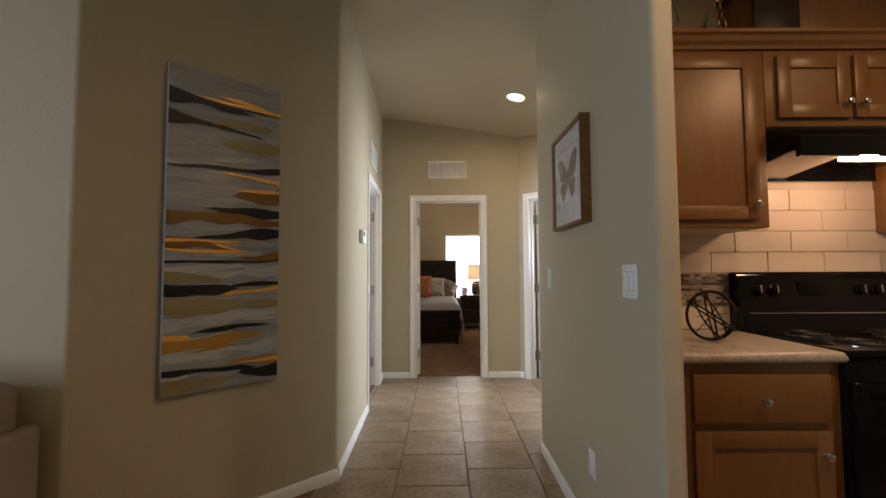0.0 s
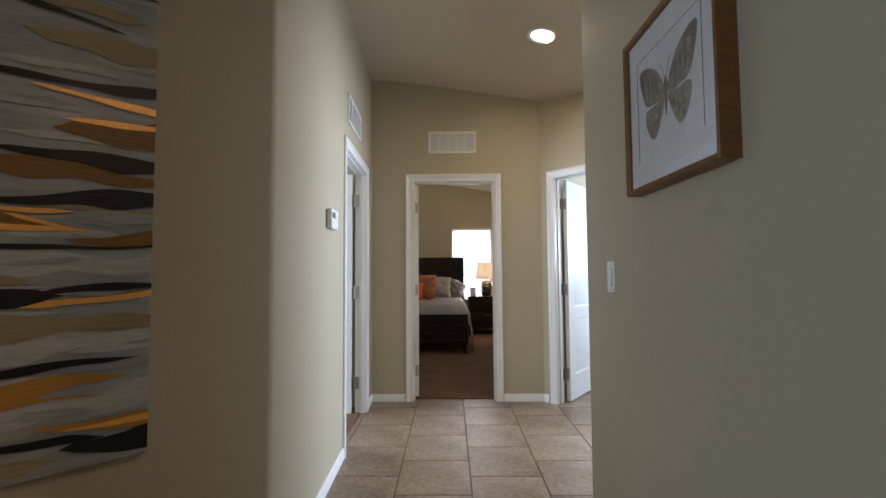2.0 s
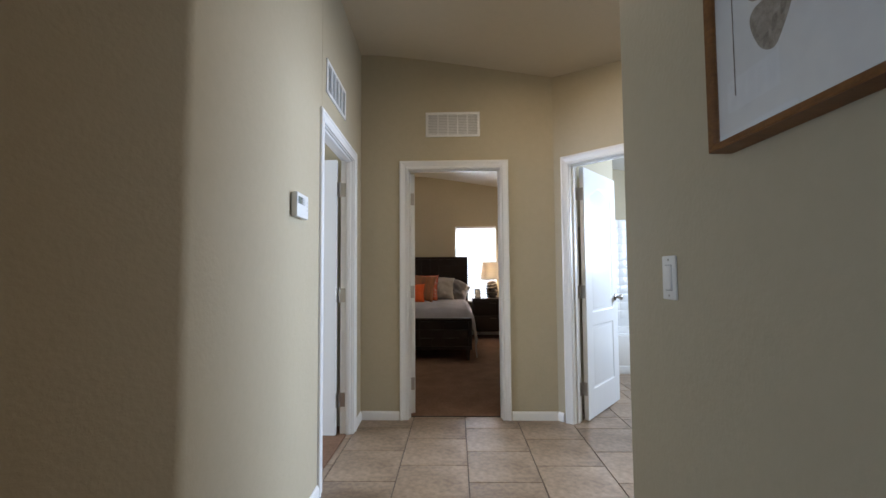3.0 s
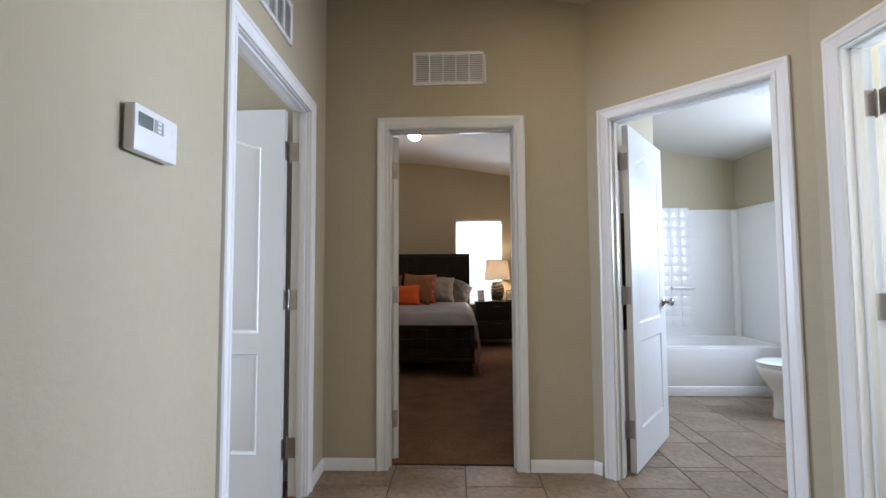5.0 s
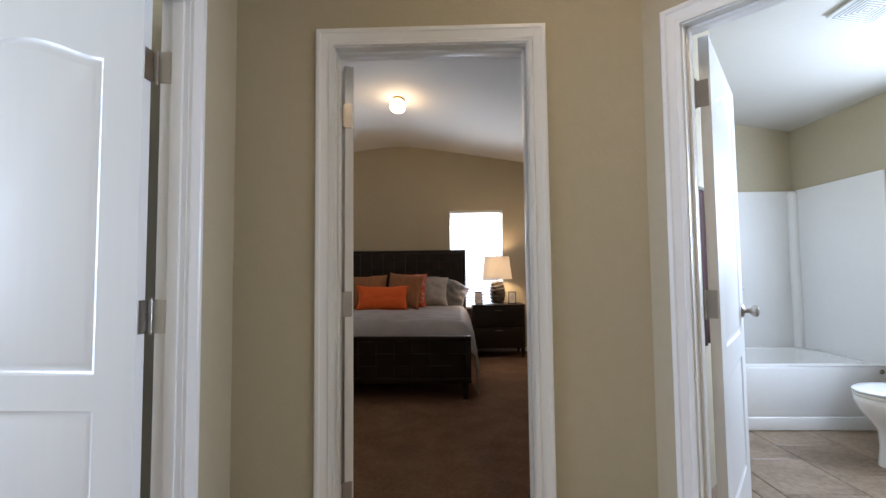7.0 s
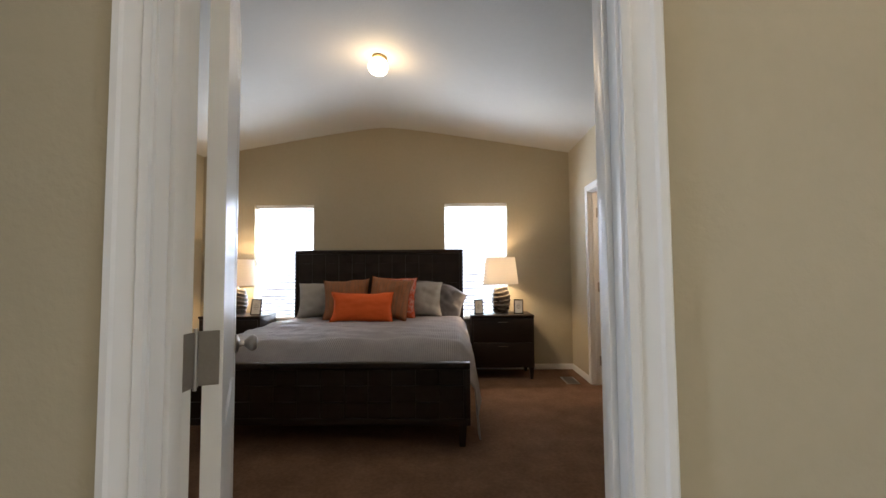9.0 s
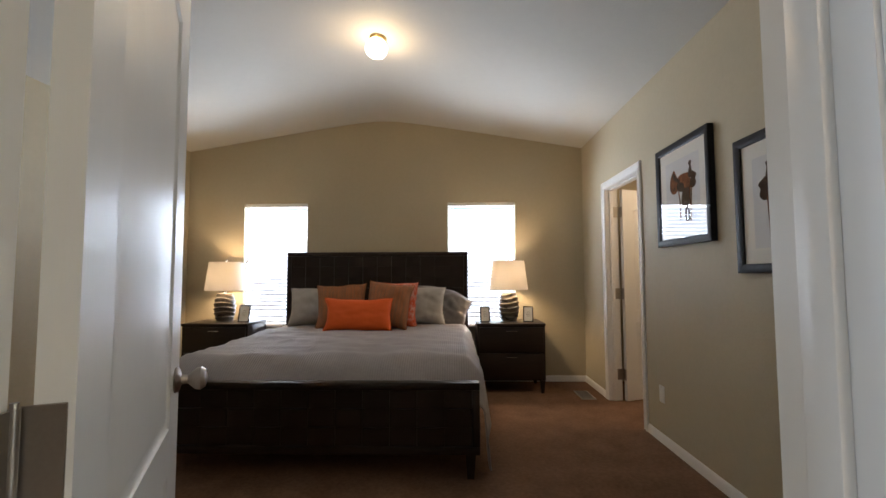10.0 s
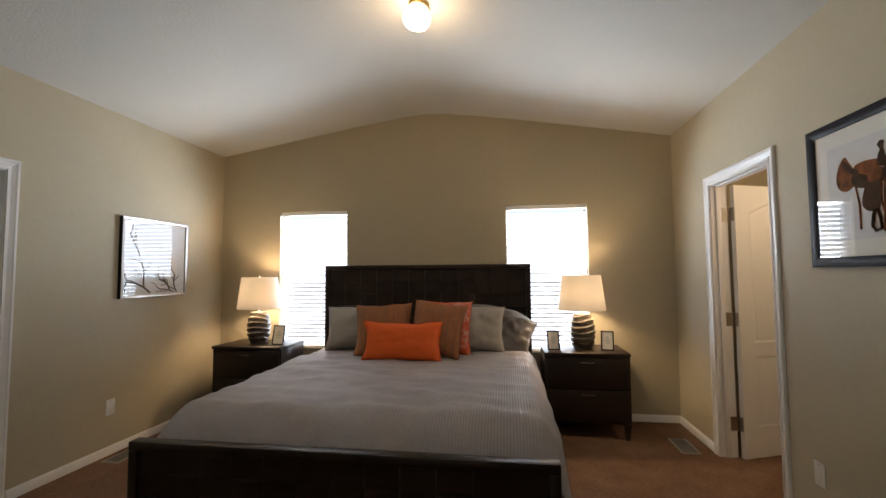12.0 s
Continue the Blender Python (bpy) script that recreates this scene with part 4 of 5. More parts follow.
def twig(p, y, a, ang, length, r, depth):
    pts, q = [a], Vector(a)
    for i in range(5):
        ang += random.uniform(-0.35, 0.35)
        q = q + Vector((math.cos(ang), math.sin(ang))) * length / 5
        q.x, q.y = max(-pw + 0.01, min(pw - 0.01, q.x)), max(-ph + 0.01, min(ph - 0.01, q.y))
        pts.append((q.x, q.y))
    part("branch", tube(B(), [(u, y + 0.001, v) for u, v in pts], r, 5), INK, p)
    if depth:
        for i in (2, 3, 5):
            twig(p, y, pts[i], ang + random.choice((-0.8, 0.7)), length * 0.55, r * 0.6, depth - 1)


for tx, tz, ta, ln, r in ((-0.24, -0.29, 0.9, 0.16, 0.006), (-0.20, -0.29, 0.5, 0.18, 0.005), (-0.16, -0.28, 1.2, 0.12, 0.006), (-0.22, -0.27, 0.2, 0.20, 0.005), (0.06, -0.29, 0.75, 0.42, 0.009), (0.12, -0.25, 1.6, 0.22, 0.006), (0.18, 0.02, 1.0, 0.20, 0.006)):
    twig(p3, yy, (tx, tz), ta, ln, r, 1)
for a, b in (((-0.3565, 0.001, -0.33), (-0.3555, 0.030, 0.33)), ((0.3555, 0.001, -0.33), (0.3565, 0.030, 0.33))):
    part("frame_side", box(B(), a, b), BLACKFRAME, p3, "dark frame sides", smooth=0)

# ---- the tall abstract painting on the angled wall ----
ca = thing("abstract_canvas_painting", pose(-0.985, 2.220, 1.408, 0, 0, -135) @ pose(0, 0.0, 0), "tall abstract canvas with grey charcoal and gold waves", "painting")
PW, PH, PD = 0.515, 1.505, 0.040
part("canvas", box(B(), (-PW / 2, 0.004, -PH / 2), (PW / 2, PD, PH / 2), 0.003), C_GREY, ca)
random.seed(11)


def stroke(u0, u1, v0, v1, t0, t1, mat, wave=0.006):
    """A brush stroke across the canvas: u along from the near edge, v down from the top, t half-thickness at the two ends."""
    n = 28
    ph1, ph2 = random.uniform(0, 6), random.uniform(0, 6)
    top, low = [], []
    for i in range(n + 1):
        f = i / n
        u = u0 + (u1 - u0) * f
        e = min(1.0, 6 * f if u0 > 0.01 else 1.0, 6 * (1 - f) if u1 < 0.99 else 1.0)
        v = v0 + (v1 - v0) * f + wave * math.sin(5 * u + ph1) + 0.3 * wave * math.sin(13 * u + ph2)
        t = (t0 + (t1 - t0) * f) * max(e, 0.08) * (1 + 0.25 * math.sin(9 * u + ph2))
        x = PW / 2 - u * PW
        top.append((x, PH / 2 - max(0.001, v - t) * PH))
        low.append((x, PH / 2 - min(0.999, max(0.002, v + t * (0.8 + 0.2 * math.sin(17 * u)))) * PH))
    stroke.layer += 0.00009
    bm = B()
    plate(bm, top + low[::-1], 0.0008, Matrix(((1, 0, 0, 0), (0, 0, -1, PD + 0.0008 + stroke.layer), (0, 1, 0, 0), (0, 0, 0, 1))))
    part("brush_stroke", bm, mat, ca, smooth=0)


stroke.layer = 0.0
for row in ((0, 1, 0.03, 0.04, 0.03, 0.04, C_BLUE), (0, 1, 0.25, 0.22, 0.05, 0.03, C_BLUE), (0, 1, 0.64, 0.63, 0.02, 0.02, C_PALE), (0, 1, 0.79, 0.77, 0.022, 0.02, C_PALE), (0, 1, 0.89, 0.88, 0.025, 0.025, C_PALE)):
    stroke(*row)
for k in range(46):
    a, v = random.uniform(0, 0.7), random.uniform(0.01, 0.985)
    b = min(1.0, a + random.uniform(0.15, 0.6))
    stroke(0 if a < 0.12 else a, 1 if b > 0.9 else b, v, v + random.uniform(-0.008, 0.008), random.uniform(0.002, 0.008), random.uniform(0.002, 0.010), random.choice((C_PALE, C_BLUE, C_GREY, C_PALE, C_GREY, C_OLIVE)), 0.004)
# olive, brown and amber smears
for row in ((0.3, 0.95, 0.165, 0.15, 0.008, 0.012, C_OLIVE), (0.42, 1, 0.212, 0.222, 0.008, 0.018, C_OLIVE), (0, 0.5, 0.655, 0.66, 0.010, 0.006, C_OLIVE), (0, 1, 0.735, 0.752, 0.022, 0.008, C_OLIVE), (0, 0.6, 0.97, 0.975, 0.014, 0.010, C_OLIVE),
            (0, 1, 0.470, 0.467, 0.015, 0.010, C_BROWN), (0.55, 1, 0.384, 0.390, 0.006, 0.027, C_BROWN), (0, 0.55, 0.554, 0.556, 0.012, 0.008, C_BROWN), (0.6, 1, 0.585, 0.584, 0.004, 0.012, C_BROWN),
            (0, 0.92, 0.853, 0.846, 0.016, 0.006, C_AMBER), (0.5, 1, 0.925, 0.931, 0.004, 0.010, C_AMBER), (0.2, 0.8, 0.88, 0.872, 0.003, 0.002, C_AMBER)):
    u0, u1, v0, v1, t0, t1, paint = row
    stroke(u0, u1, v0, v1, t0 * 1.45, t1 * 1.45, paint)
# charcoal waves
for row in ((0, 0.75, 0.104, 0.108, 0.022, 0.004, C_DARK), (0.5, 1, 0.098, 0.095, 0.003, 0.004, C_DARK), (0, 0.42, 0.172, 0.168, 0.024, 0.005, C_DARK), (0.35, 0.85, 0.166, 0.184, 0.006, 0.004, C_DARK), (0, 1, 0.318, 0.288, 0.003, 0.011, C_DARK),
            (0.28, 1, 0.440, 0.438, 0.006, 0.018, C_DARK), (0.18, 1, 0.530, 0.508, 0.004, 0.020, C_DARK), (0.62, 1, 0.548, 0.545, 0.006, 0.014, C_BLUE), (0, 1, 0.609, 0.596, 0.005, 0.003, C_DARK),
            (0, 0.62, 0.690, 0.692, 0.026, 0.008, C_DARK), (0.5, 1, 0.682, 0.677, 0.007, 0.006, C_DARK), (0.22, 0.95, 0.822, 0.808, 0.009, 0.004, C_DARK), (0, 0.8, 0.930, 0.952, 0.008, 0.008, C_DARK), (0.62, 1, 0.962, 0.970, 0.010, 0.028, C_DARK)):
    stroke(*row, wave=0.003)
# gold leaf lines
for row in ((0.22, 1, 0.084, 0.090, 0.004, 0.007, C_GOLD), (0.42, 0.9, 0.074, 0.080, 0.004, 0.006, C_GOLD), (0.45, 1, 0.320, 0.326, 0.005, 0.007, C_GOLD), (0.58, 1, 0.368, 0.358, 0.004, 0.006, C_GOLD),
            (0, 0.66, 0.543, 0.535, 0.005, 0.004, C_GOLD), (0, 0.74, 0.567, 0.573, 0.005, 0.005, C_GOLD), (0.38, 0.68, 0.545, 0.570, 0.004, 0.004, C_GOLD), (0.45, 1, 0.704, 0.694, 0.005, 0.008, C_GOLD),
            (0, 0.22, 0.828, 0.830, 0.011, 0.010, C_GOLD), (0.6, 1, 0.930, 0.929, 0.003, 0.007, C_GOLD)):
    stroke(*row, wave=0.003)

# ---- bedroom furniture ----


def woven(w, h, flip):
    """One bent slat of the woven wood panels."""
    bm = B()
    n = 7
    front, back = [], []
    for i in range(n):
        f = i / (n - 1)
        bow = 0.015 * math.sin(math.pi * f) * (1 if flip else -0.35)
        front.append([bm.verts.new((-w / 2 + f * w, -0.012 - bow, z)) for z in (-h / 2, h / 2)])
        back.append([bm.verts.new((-w / 2 + f * w, 0.0, z)) for z in (-h / 2, h / 2)])
    for a, b in zip(front, front[1:]):
        bm.faces.new((a[0], b[0], b[1], a[1]))
    for k in (0, 1):
        for i in range(n - 1):
            bm.faces.new((front[i][k], front[i + 1][k], back[i + 1][k], back[i][k]))
    for i in (0, n - 1):
        bm.faces.new((front[i][0], front[i][1], back[i][1], back[i][0]))
    return finish("woven_block", bm, ESPRESSO, 30)


def board(bed, name, x0, x1, y, z0, z1, nx, nz, thick=0.065):
    """A bed board with a plain rim and a basket-weave panel."""
    rim = 0.045
    ob = part(name, box(B(), (x0 + rim, y + 0.03, z0 + rim), (x1 - rim, y + thick - 0.005, z1 - rim), 0.002), ESPRESSO, bed, "espresso wood board with a woven block panel")
    for nm, a, b in (("bottom_rail", (x0, y, z0), (x1, y + thick, z0 + rim)), ("top_rail", (x0, y, z1 - rim), (x1, y + thick, z1)), ("stile", (x0, y + 0.001, z0 + rim), (x0 + rim, y + thick, z1 - rim)), ("stile", (x1 - rim, y + 0.001, z0 + rim), (x1, y + thick, z1 - rim))):
        part(nm, box(B(), a, b, 0.005, 2), ESPRESSO, ob)
    w, h = (x1 - x0 - 2 * rim) / nx, (z1 - z0 - 2 * rim) / nz
    meshes = (woven(w - 0.003, h - 0.003, True), woven(w - 0.003, h - 0.003, False))
    for i in range(nx):
        for k in range(nz):
            piece("woven_block", meshes[(i + k) % 2], ob, pose(x0 + rim + (i + 0.5) * w, y + 0.029, z0 + rim + (k + 0.5) * h))


BX0, BX1 = -1.655, 0.375
bed = thing("bed", pose(0, 0, 0), "dark espresso wooden bed with woven block boards", "bed")
board(bed, "footboard", BX0 - 0.005, BX1 + 0.0, 7.37, 0.145, 0.56, 12, 3)
board(bed, "headboard", BX0, BX1 + 0.01, 9.645, 0.30, 1.452, 12, 9)
for x in (BX0 + 0.0, BX1 - 0.03):
    part("side_rail", box(B(), (x, 7.435, 0.20), (x + 0.03, 9.645, 0.36), 0.004), ESPRESSO, bed)
for x in (BX0 + 0.04, BX1 - 0.055):
    for y, hh in ((7.375, 0.145), (9.655, 0.30)):
        bm = B()
        q = bmesh.ops.create_cone(bm, cap_ends=True, segments=4, radius1=0.028, radius2=0.042, depth=hh - 0.004, matrix=pose(x, y + 0.03, hh / 2 + 0.002) @ pose(0, 0, 0, 0, 0, 45))
        part("leg", bm, ESPRESSO, bed, smooth=0)
part("box_spring", box(B(), (BX0 + 0.035, 7.45, 0.22), (BX1 - 0.035, 9.63, 0.38), 0.02), GREYLINEN, bed)
part("mattress", box(B(), (BX0 + 0.05, 7.86, 0.381), (BX1 - 0.05, 9.63, 0.585), 0.05, 3), GREYLINEN, bed)


def bedspread():
    bm = B()
    nx, ny = 150, 90
    x0, x1, y0, y1 = BX0 + 0.02, BX1 - 0.02, 7.445, 9.60
    hang_l, hang_r, r = 0.33, 0.42, 0.06
    flat = x1 - x0
    total = flat + hang_l + hang_r
    rows = []
    for j in range(ny + 1):
        fy = j / ny
        row = []
        for i in range(nx + 1):
            s = -hang_l + total * i / nx
            y = y0 + (y1 - y0) * fy
            near = min(1.0, max(0.0, 1 - (y - y0 - 0.005) / 0.26))
            top = 0.668 - 0.165 * near ** 1.9
            crown = 0.018 * math.sin(math.pi * min(max(s / flat, 0), 1))
            wr = noise.noise((s * 1.9, y * 2.4, 0.3)) * 0.022 + noise.noise((s * 3 + y * 2, y * 8, 1.7)) * 0.014 + (0.5 - abs(noise.noise((s * 3.5 - y * 3, y * 4 + s, 7.7)))) * 0.022 - 0.011 + 0.004 * noise.noise((s * 13, y * 9 - s * 4, 3.1))
            fold = 0.005 * math.exp(-((y - 7.84 - 0.08 * math.sin(s * 1.7)) / 0.06) ** 2)
            if 0 <= s <= flat:
                edge = min(s, flat - s)
                drop = 0.045 * max(0.0, 1 - edge / r) ** 2
                x, z = x0 + s, top + crown + wr + fold - drop
            else:
                right = s > flat
                e = s - flat if right else -s
                sway = 0.025 * noise.noise((y * 3.1, 4.0 if right else 8.0, 0.0)) + 0.012 * math.sin(y * 14)
                out = 0.052 * min(1, e / 0.07) + 0.05 * (e / 0.4) + sway * (e / 0.4)
                x = (x1 + out) if right else (x0 - out)
                z = top - 0.045 - e * (1.0 + 0.10 * near * (1 if right else 0)) + wr * max(0, 1 - e * 5)
                z = max(z, 0.03)
            row.append(bm.verts.new((x, y, z)))
        rows.append(row)
    for a, b in zip(rows, rows[1:]):
        for i in range(nx):
            bm.faces.new((a[i], a[i + 1], b[i + 1], b[i]))
    ob = new("bedspread", finish("bedspread", bm, SPREAD, 180))
    sol = ob.modifiers.new("thickness", "SOLIDIFY")
    sol.thickness, sol.offset = 0.010, -1
    return tagged(ob, "grey ribbed bedspread draped over the bed", "bedspread")


bedspread()


def cushion(name, w, h, d, m, mat, label, seed, piping=None, soft=1.0, sag=0.0):
    """A stuffed cushion: pinched corners, soft wrinkles, a seam all round. Local x wide, z high, y thick."""
    bm = B()
    n = 26
    sides = []
    for side in (-1, 1):
        grid = []
        for i in range(n + 1):
            row = []
            for k in range(n + 1):
                u, v = 2 * i / n - 1, 2 * k / n - 1
                px = w / 2 * u * (1 - 0.10 * (1 - v * v) * abs(u) ** 3)
                pz = h / 2 * v * (1 - 0.10 * (1 - u * u) * abs(v) ** 3)
                fill = max((1 - u ** 4) * (1 - v ** 4), 0) ** 0.5 * (0.72 + 0.28 * (1 - u * u) * (1 - v * v))
                t = d / 2 * fill + soft * fill * (0.010 * noise.noise((u * 2.5 + seed, v * 2.5, side)) + 0.007 * noise.noise((u * 7, v * 4 + seed, side)) + 0.006 * max(u * u, v * v) * noise.noise((math.atan2(u, v) * 5, seed, side)))
                pz -= sag * u * u * (1 + v) * h / 4
                px += 0.012 * noise.noise((v * 1.7, seed, 2.0)) * abs(u)
                pz += 0.014 * noise.noise((u * 1.7, seed, 5.0)) * abs(v)
                row.append(bm.verts.new((px, side * t, pz)))
            grid.append(row)
        sides.append(grid)
        for a, b in zip(grid, grid[1:]):
            for k in range(n):
                bm.faces.new((a[k], a[k + 1], b[k + 1], b[k]))
    edge = [v.co.copy() for v in [sides[0][i][0] for i in range(n + 1)] + [sides[0][n][k] for k in range(1, n + 1)] + [sides[0][i][n] for i in range(n - 1, -1, -1)] + [sides[0][0][k] for k in range(n - 1, 0, -1)]]
    bmesh.ops.remove_doubles(bm, verts=bm.verts, dist=0.0004)
    c = thing(name, m, label, "pillow", "pillows on the bed")
    part("cover", bm, mat, c, smooth=180)
    part("seam", tube(B(), edge, 0.004, 6, True), piping or mat, c)
    return c


cushion("grey_pillow", 0.60, 0.42, 0.24, pose(-1.22, 9.40, 0.865, -14, 0, 4), GREYLINEN, "light grey linen pillow leaning on the headboard", 1, soft=2.0, sag=0.08)
cushion("grey_pillow", 0.56, 0.42, 0.24, pose(-0.14, 9.36, 0.875, -14, 0, -2), GREYLINEN, "light grey linen pillow leaning on the headboard", 2, soft=2.0, sag=0.06)
cushion("grey_pillow", 0.62, 0.44, 0.20, pose(0.095, 9.49, 0.85, -14, 16, -3), SATIN, "dark grey satin pillow slumped against the headboard", 3, soft=4.5, sag=0.30)
cushion("throw_pillow", 0.485, 0.485, 0.16, pose(-0.385, 9.26, 0.893, -18, 1, -4), PATTERN, "orange and cream patterned throw pillow", 6)
cushion("throw_pillow", 0.50, 0.46, 0.17, pose(-0.90, 9.14, 0.885, -20, -3, 5), RUST, "rust striped throw pillow with frayed edge", 4)
cushion("throw_pillow", 0.46, 0.46, 0.17, pose(-0.43, 9.13, 0.898, -20, 6, -4), RUST, "rust striped throw pillow with frayed edge", 5)
cushion("lumbar_pillow", 0.66, 0.32, 0.16, pose(-0.685, 8.945, 0.815, -16, 0, 1), ORANGE, "bright orange velvet lumbar pillow", 7)


def nightstand(x, label):
    n = thing("nightstand", pose(x, 9.45, 0), label, "nightstand", "bedroom nightstands")
    w, d = 0.345, 0.235
    part("top", box(B(), (-w, -d, 0.675), (w, d, 0.70), 0.003), ESPRESSO, n)
    bm = box(B(), (-w + 0.003, -d + 0.02, 0.13), (w - 0.003, d - 0.002, 0.675), 0.003)
    part("carcass", bm, ESPRESSO, n)
    for z0, z1 in ((0.145, 0.400), (0.408, 0.660)):
        dr = part("drawer", box(B(), (-w + 0.022, -d + 0.004, z0), (w - 0.022, -d + 0.021, z1), 0.003), ESPRESSO, n, "dark drawer front")
        bm = B()
        for px in (-0.045, 0.045):
            cone(bm, (px, -d - 0.004, z1 - 0.035), 0.003, 0.003, 0.018, "y", 10)
        box(bm, (-0.055, -d - 0.016, z1 - 0.038), (0.055, -d - 0.011, z1 - 0.032), 0.0015)
        part("pull", bm, CHROME, dr, "thin chrome bar pull")
    for sx in (-1, 1):
        for sy in (-1, 1):
            bm = B()
            bmesh.ops.create_cone(bm, cap_ends=True, segments=4, radius1=0.020, radius2=0.036, depth=0.126, matrix=pose(sx * (w - 0.035), sy * (d - 0.035), 0.067) @ pose(0, 0, 0, 0, 0, 45))
            part("leg", bm, ESPRESSO, n, smooth=0)
    return n


nightstand(-2.235, "dark espresso two-drawer nightstand below the window corner")
nightstand(0.805, "dark espresso two-drawer nightstand with chrome pulls")


def table_lamp(x, turn):
    t = thing("table_lamp", pose(x, 9.48, 0.70, 0, 0, turn), "lit table lamp with cream shade and ridged dark ceramic base", "lamp", "bedside lamps")
    prof = []
    for i in range(61):
        f = i / 60
        prof.append((0.060 + 0.056 * math.sin(math.pi * (0.12 + 0.80 * f)) ** 0.8, 0.005 + 0.295 * f))

    def ridges(r, z, a):
        f = z / 0.30 * 6.2 + 0.30 * math.sin(a + 0.7) + 0.18 * math.sin(2 * a + z * 9)
        s = f - math.floor(f)
        return r * (0.90 + 0.15 * s ** 1.6 if s < 0.86 else 0.90 + 0.15 * 0.786 * (1 - s) / 0.14), z

    part("base", lathe(B(), prof, 56, ridges), CERAMIC, t, "ridged dark glazed ceramic base")
    part("neck", lathe(B(), [(0.022, 0.298), (0.022, 0.308), (0.008, 0.315), (0.008, 0.345), (0.017, 0.35), (0.017, 0.39), (0.006, 0.395), (0.006, 0.40)], 20), CHROME, t, "brushed metal neck and socket")
    bm = B()
    outer, inner = [(0.205, 0.335), (0.168, 0.640)], [(0.202, 0.335), (0.165, 0.640)]
    rings = []
    for r, z in outer + inner[::-1]:
        rings.append([bm.verts.new((r * math.cos(2 * math.pi * i / 64), r * math.sin(2 * math.pi * i / 64), z)) for i in range(64)])
    for p, q in zip(rings, rings[1:] + rings[:1]):
        for i in range(64):
            bm.faces.new((p[i], p[(i + 1) % 64], q[(i + 1) % 64], q[i]))
    part("shade", bm, FABRIC, t, "cream fabric drum shade glowing from within")
    bm = B()
    for a in (0, 120, 240):
        c, s = math.cos(radians(a)), math.sin(radians(a))
        tube(bm, [(0.005 * c, 0.005 * s, 0.632), (0.166 * c, 0.166 * s, 0.637)], 0.0015, 6)
    for sgn in (-1, 1):
        tube(bm, [(sgn * 0.010, 0, 0.36), (sgn * 0.055, 0, 0.45), (sgn * 0.05, 0, 0.57), (0, 0, 0.632)], 0.0016, 6)
    part("harp", bm, CHROME, t)
    part("finial", lathe(B(), [(0.004, 0.634), (0.010, 0.645), (0.011, 0.655), (0.006, 0.664), (0.001, 0.668)], 16), CHROME, t)
    return t


table_lamp(-2.265, 25)
table_lamp(0.815, 80)


def photo_frame(x, y, turn, w=0.105, h=0.165):
    f = thing("photo_frame", pose(x, y, 0.701, -12, 0, turn), "small black photo frame standing on the nightstand", "photo frame", "nightstand photo frames")
    for a, b in (((-w / 2, 0, 0), (w / 2, 0.012, 0.011)), ((-w / 2, 0, h - 0.011), (w / 2, 0.012, h)), ((-w / 2, 0, 0.011), (-w / 2 + 0.011, 0.012, h - 0.011)), ((w / 2 - 0.011, 0, 0.011), (w / 2, 0.012, h - 0.011))):
        part("frame_bar", box(B(), a, b, 0.002), BLACKFRAME, f)
    part("picture", box(B(), (-w / 2 + 0.008, 0.004, 0.008), (w / 2 - 0.008, 0.009, h - 0.008)), MAT, f, smooth=0)
    for row, wide in ((0.36, 0.3), (0.46, 0.45), (0.56, 0.4), (0.66, 0.25)):
        part("text_line", box(B(), (-wide * w / 2, 0.0028, row * h), (wide * w / 2, 0.0042, row * h + 0.0035)), INK, f, smooth=0)
    part("easel", box(B(), (-0.015, 0.012, 0.002), (0.015, 0.016, h * 0.75), 0.001), BLACKFRAME, f, m=pose(0, 0.0, 0.0, -14))
    return f


photo_frame(0.555, 9.345, 8)
photo_frame(1.000, 9.36, -10)
photo_frame(-2.005, 9.36, -6, 0.125, 0.185)

lx, ly = -0.33, 7.92
cl = thing("ceiling_light", pose(lx, ly, roof(lx), 0, SLANT, 0), "lit frosted glass dome ceiling light with brass rim", "ceiling light")
part("canopy", lathe(B(), [(0.062, 0.0), (0.064, -0.012), (0.058, -0.022), (0.050, -0.026), (0.0005, -0.027)], 36), GOLD, cl, "brass fitter rim")
part("globe", lathe(B(), [(0.046, -0.022), (0.058, -0.032), (0.075, -0.054), (0.082, -0.082), (0.079, -0.110), (0.065, -0.134), (0.039, -0.149), (0.0005, -0.153)], 40, cap=False), GLOW, cl, "glowing frosted glass globe").visible_shadow = False
for a in (30, 150, 270):
    c, s = math.cos(radians(a)), math.sin(radians(a))
    part("thumb_screw", tube(B(), [(0.055 * c, 0.055 * s, -0.016), (0.076 * c, 0.076 * s, -0.016)], 0.004, 8), GOLD, cl)


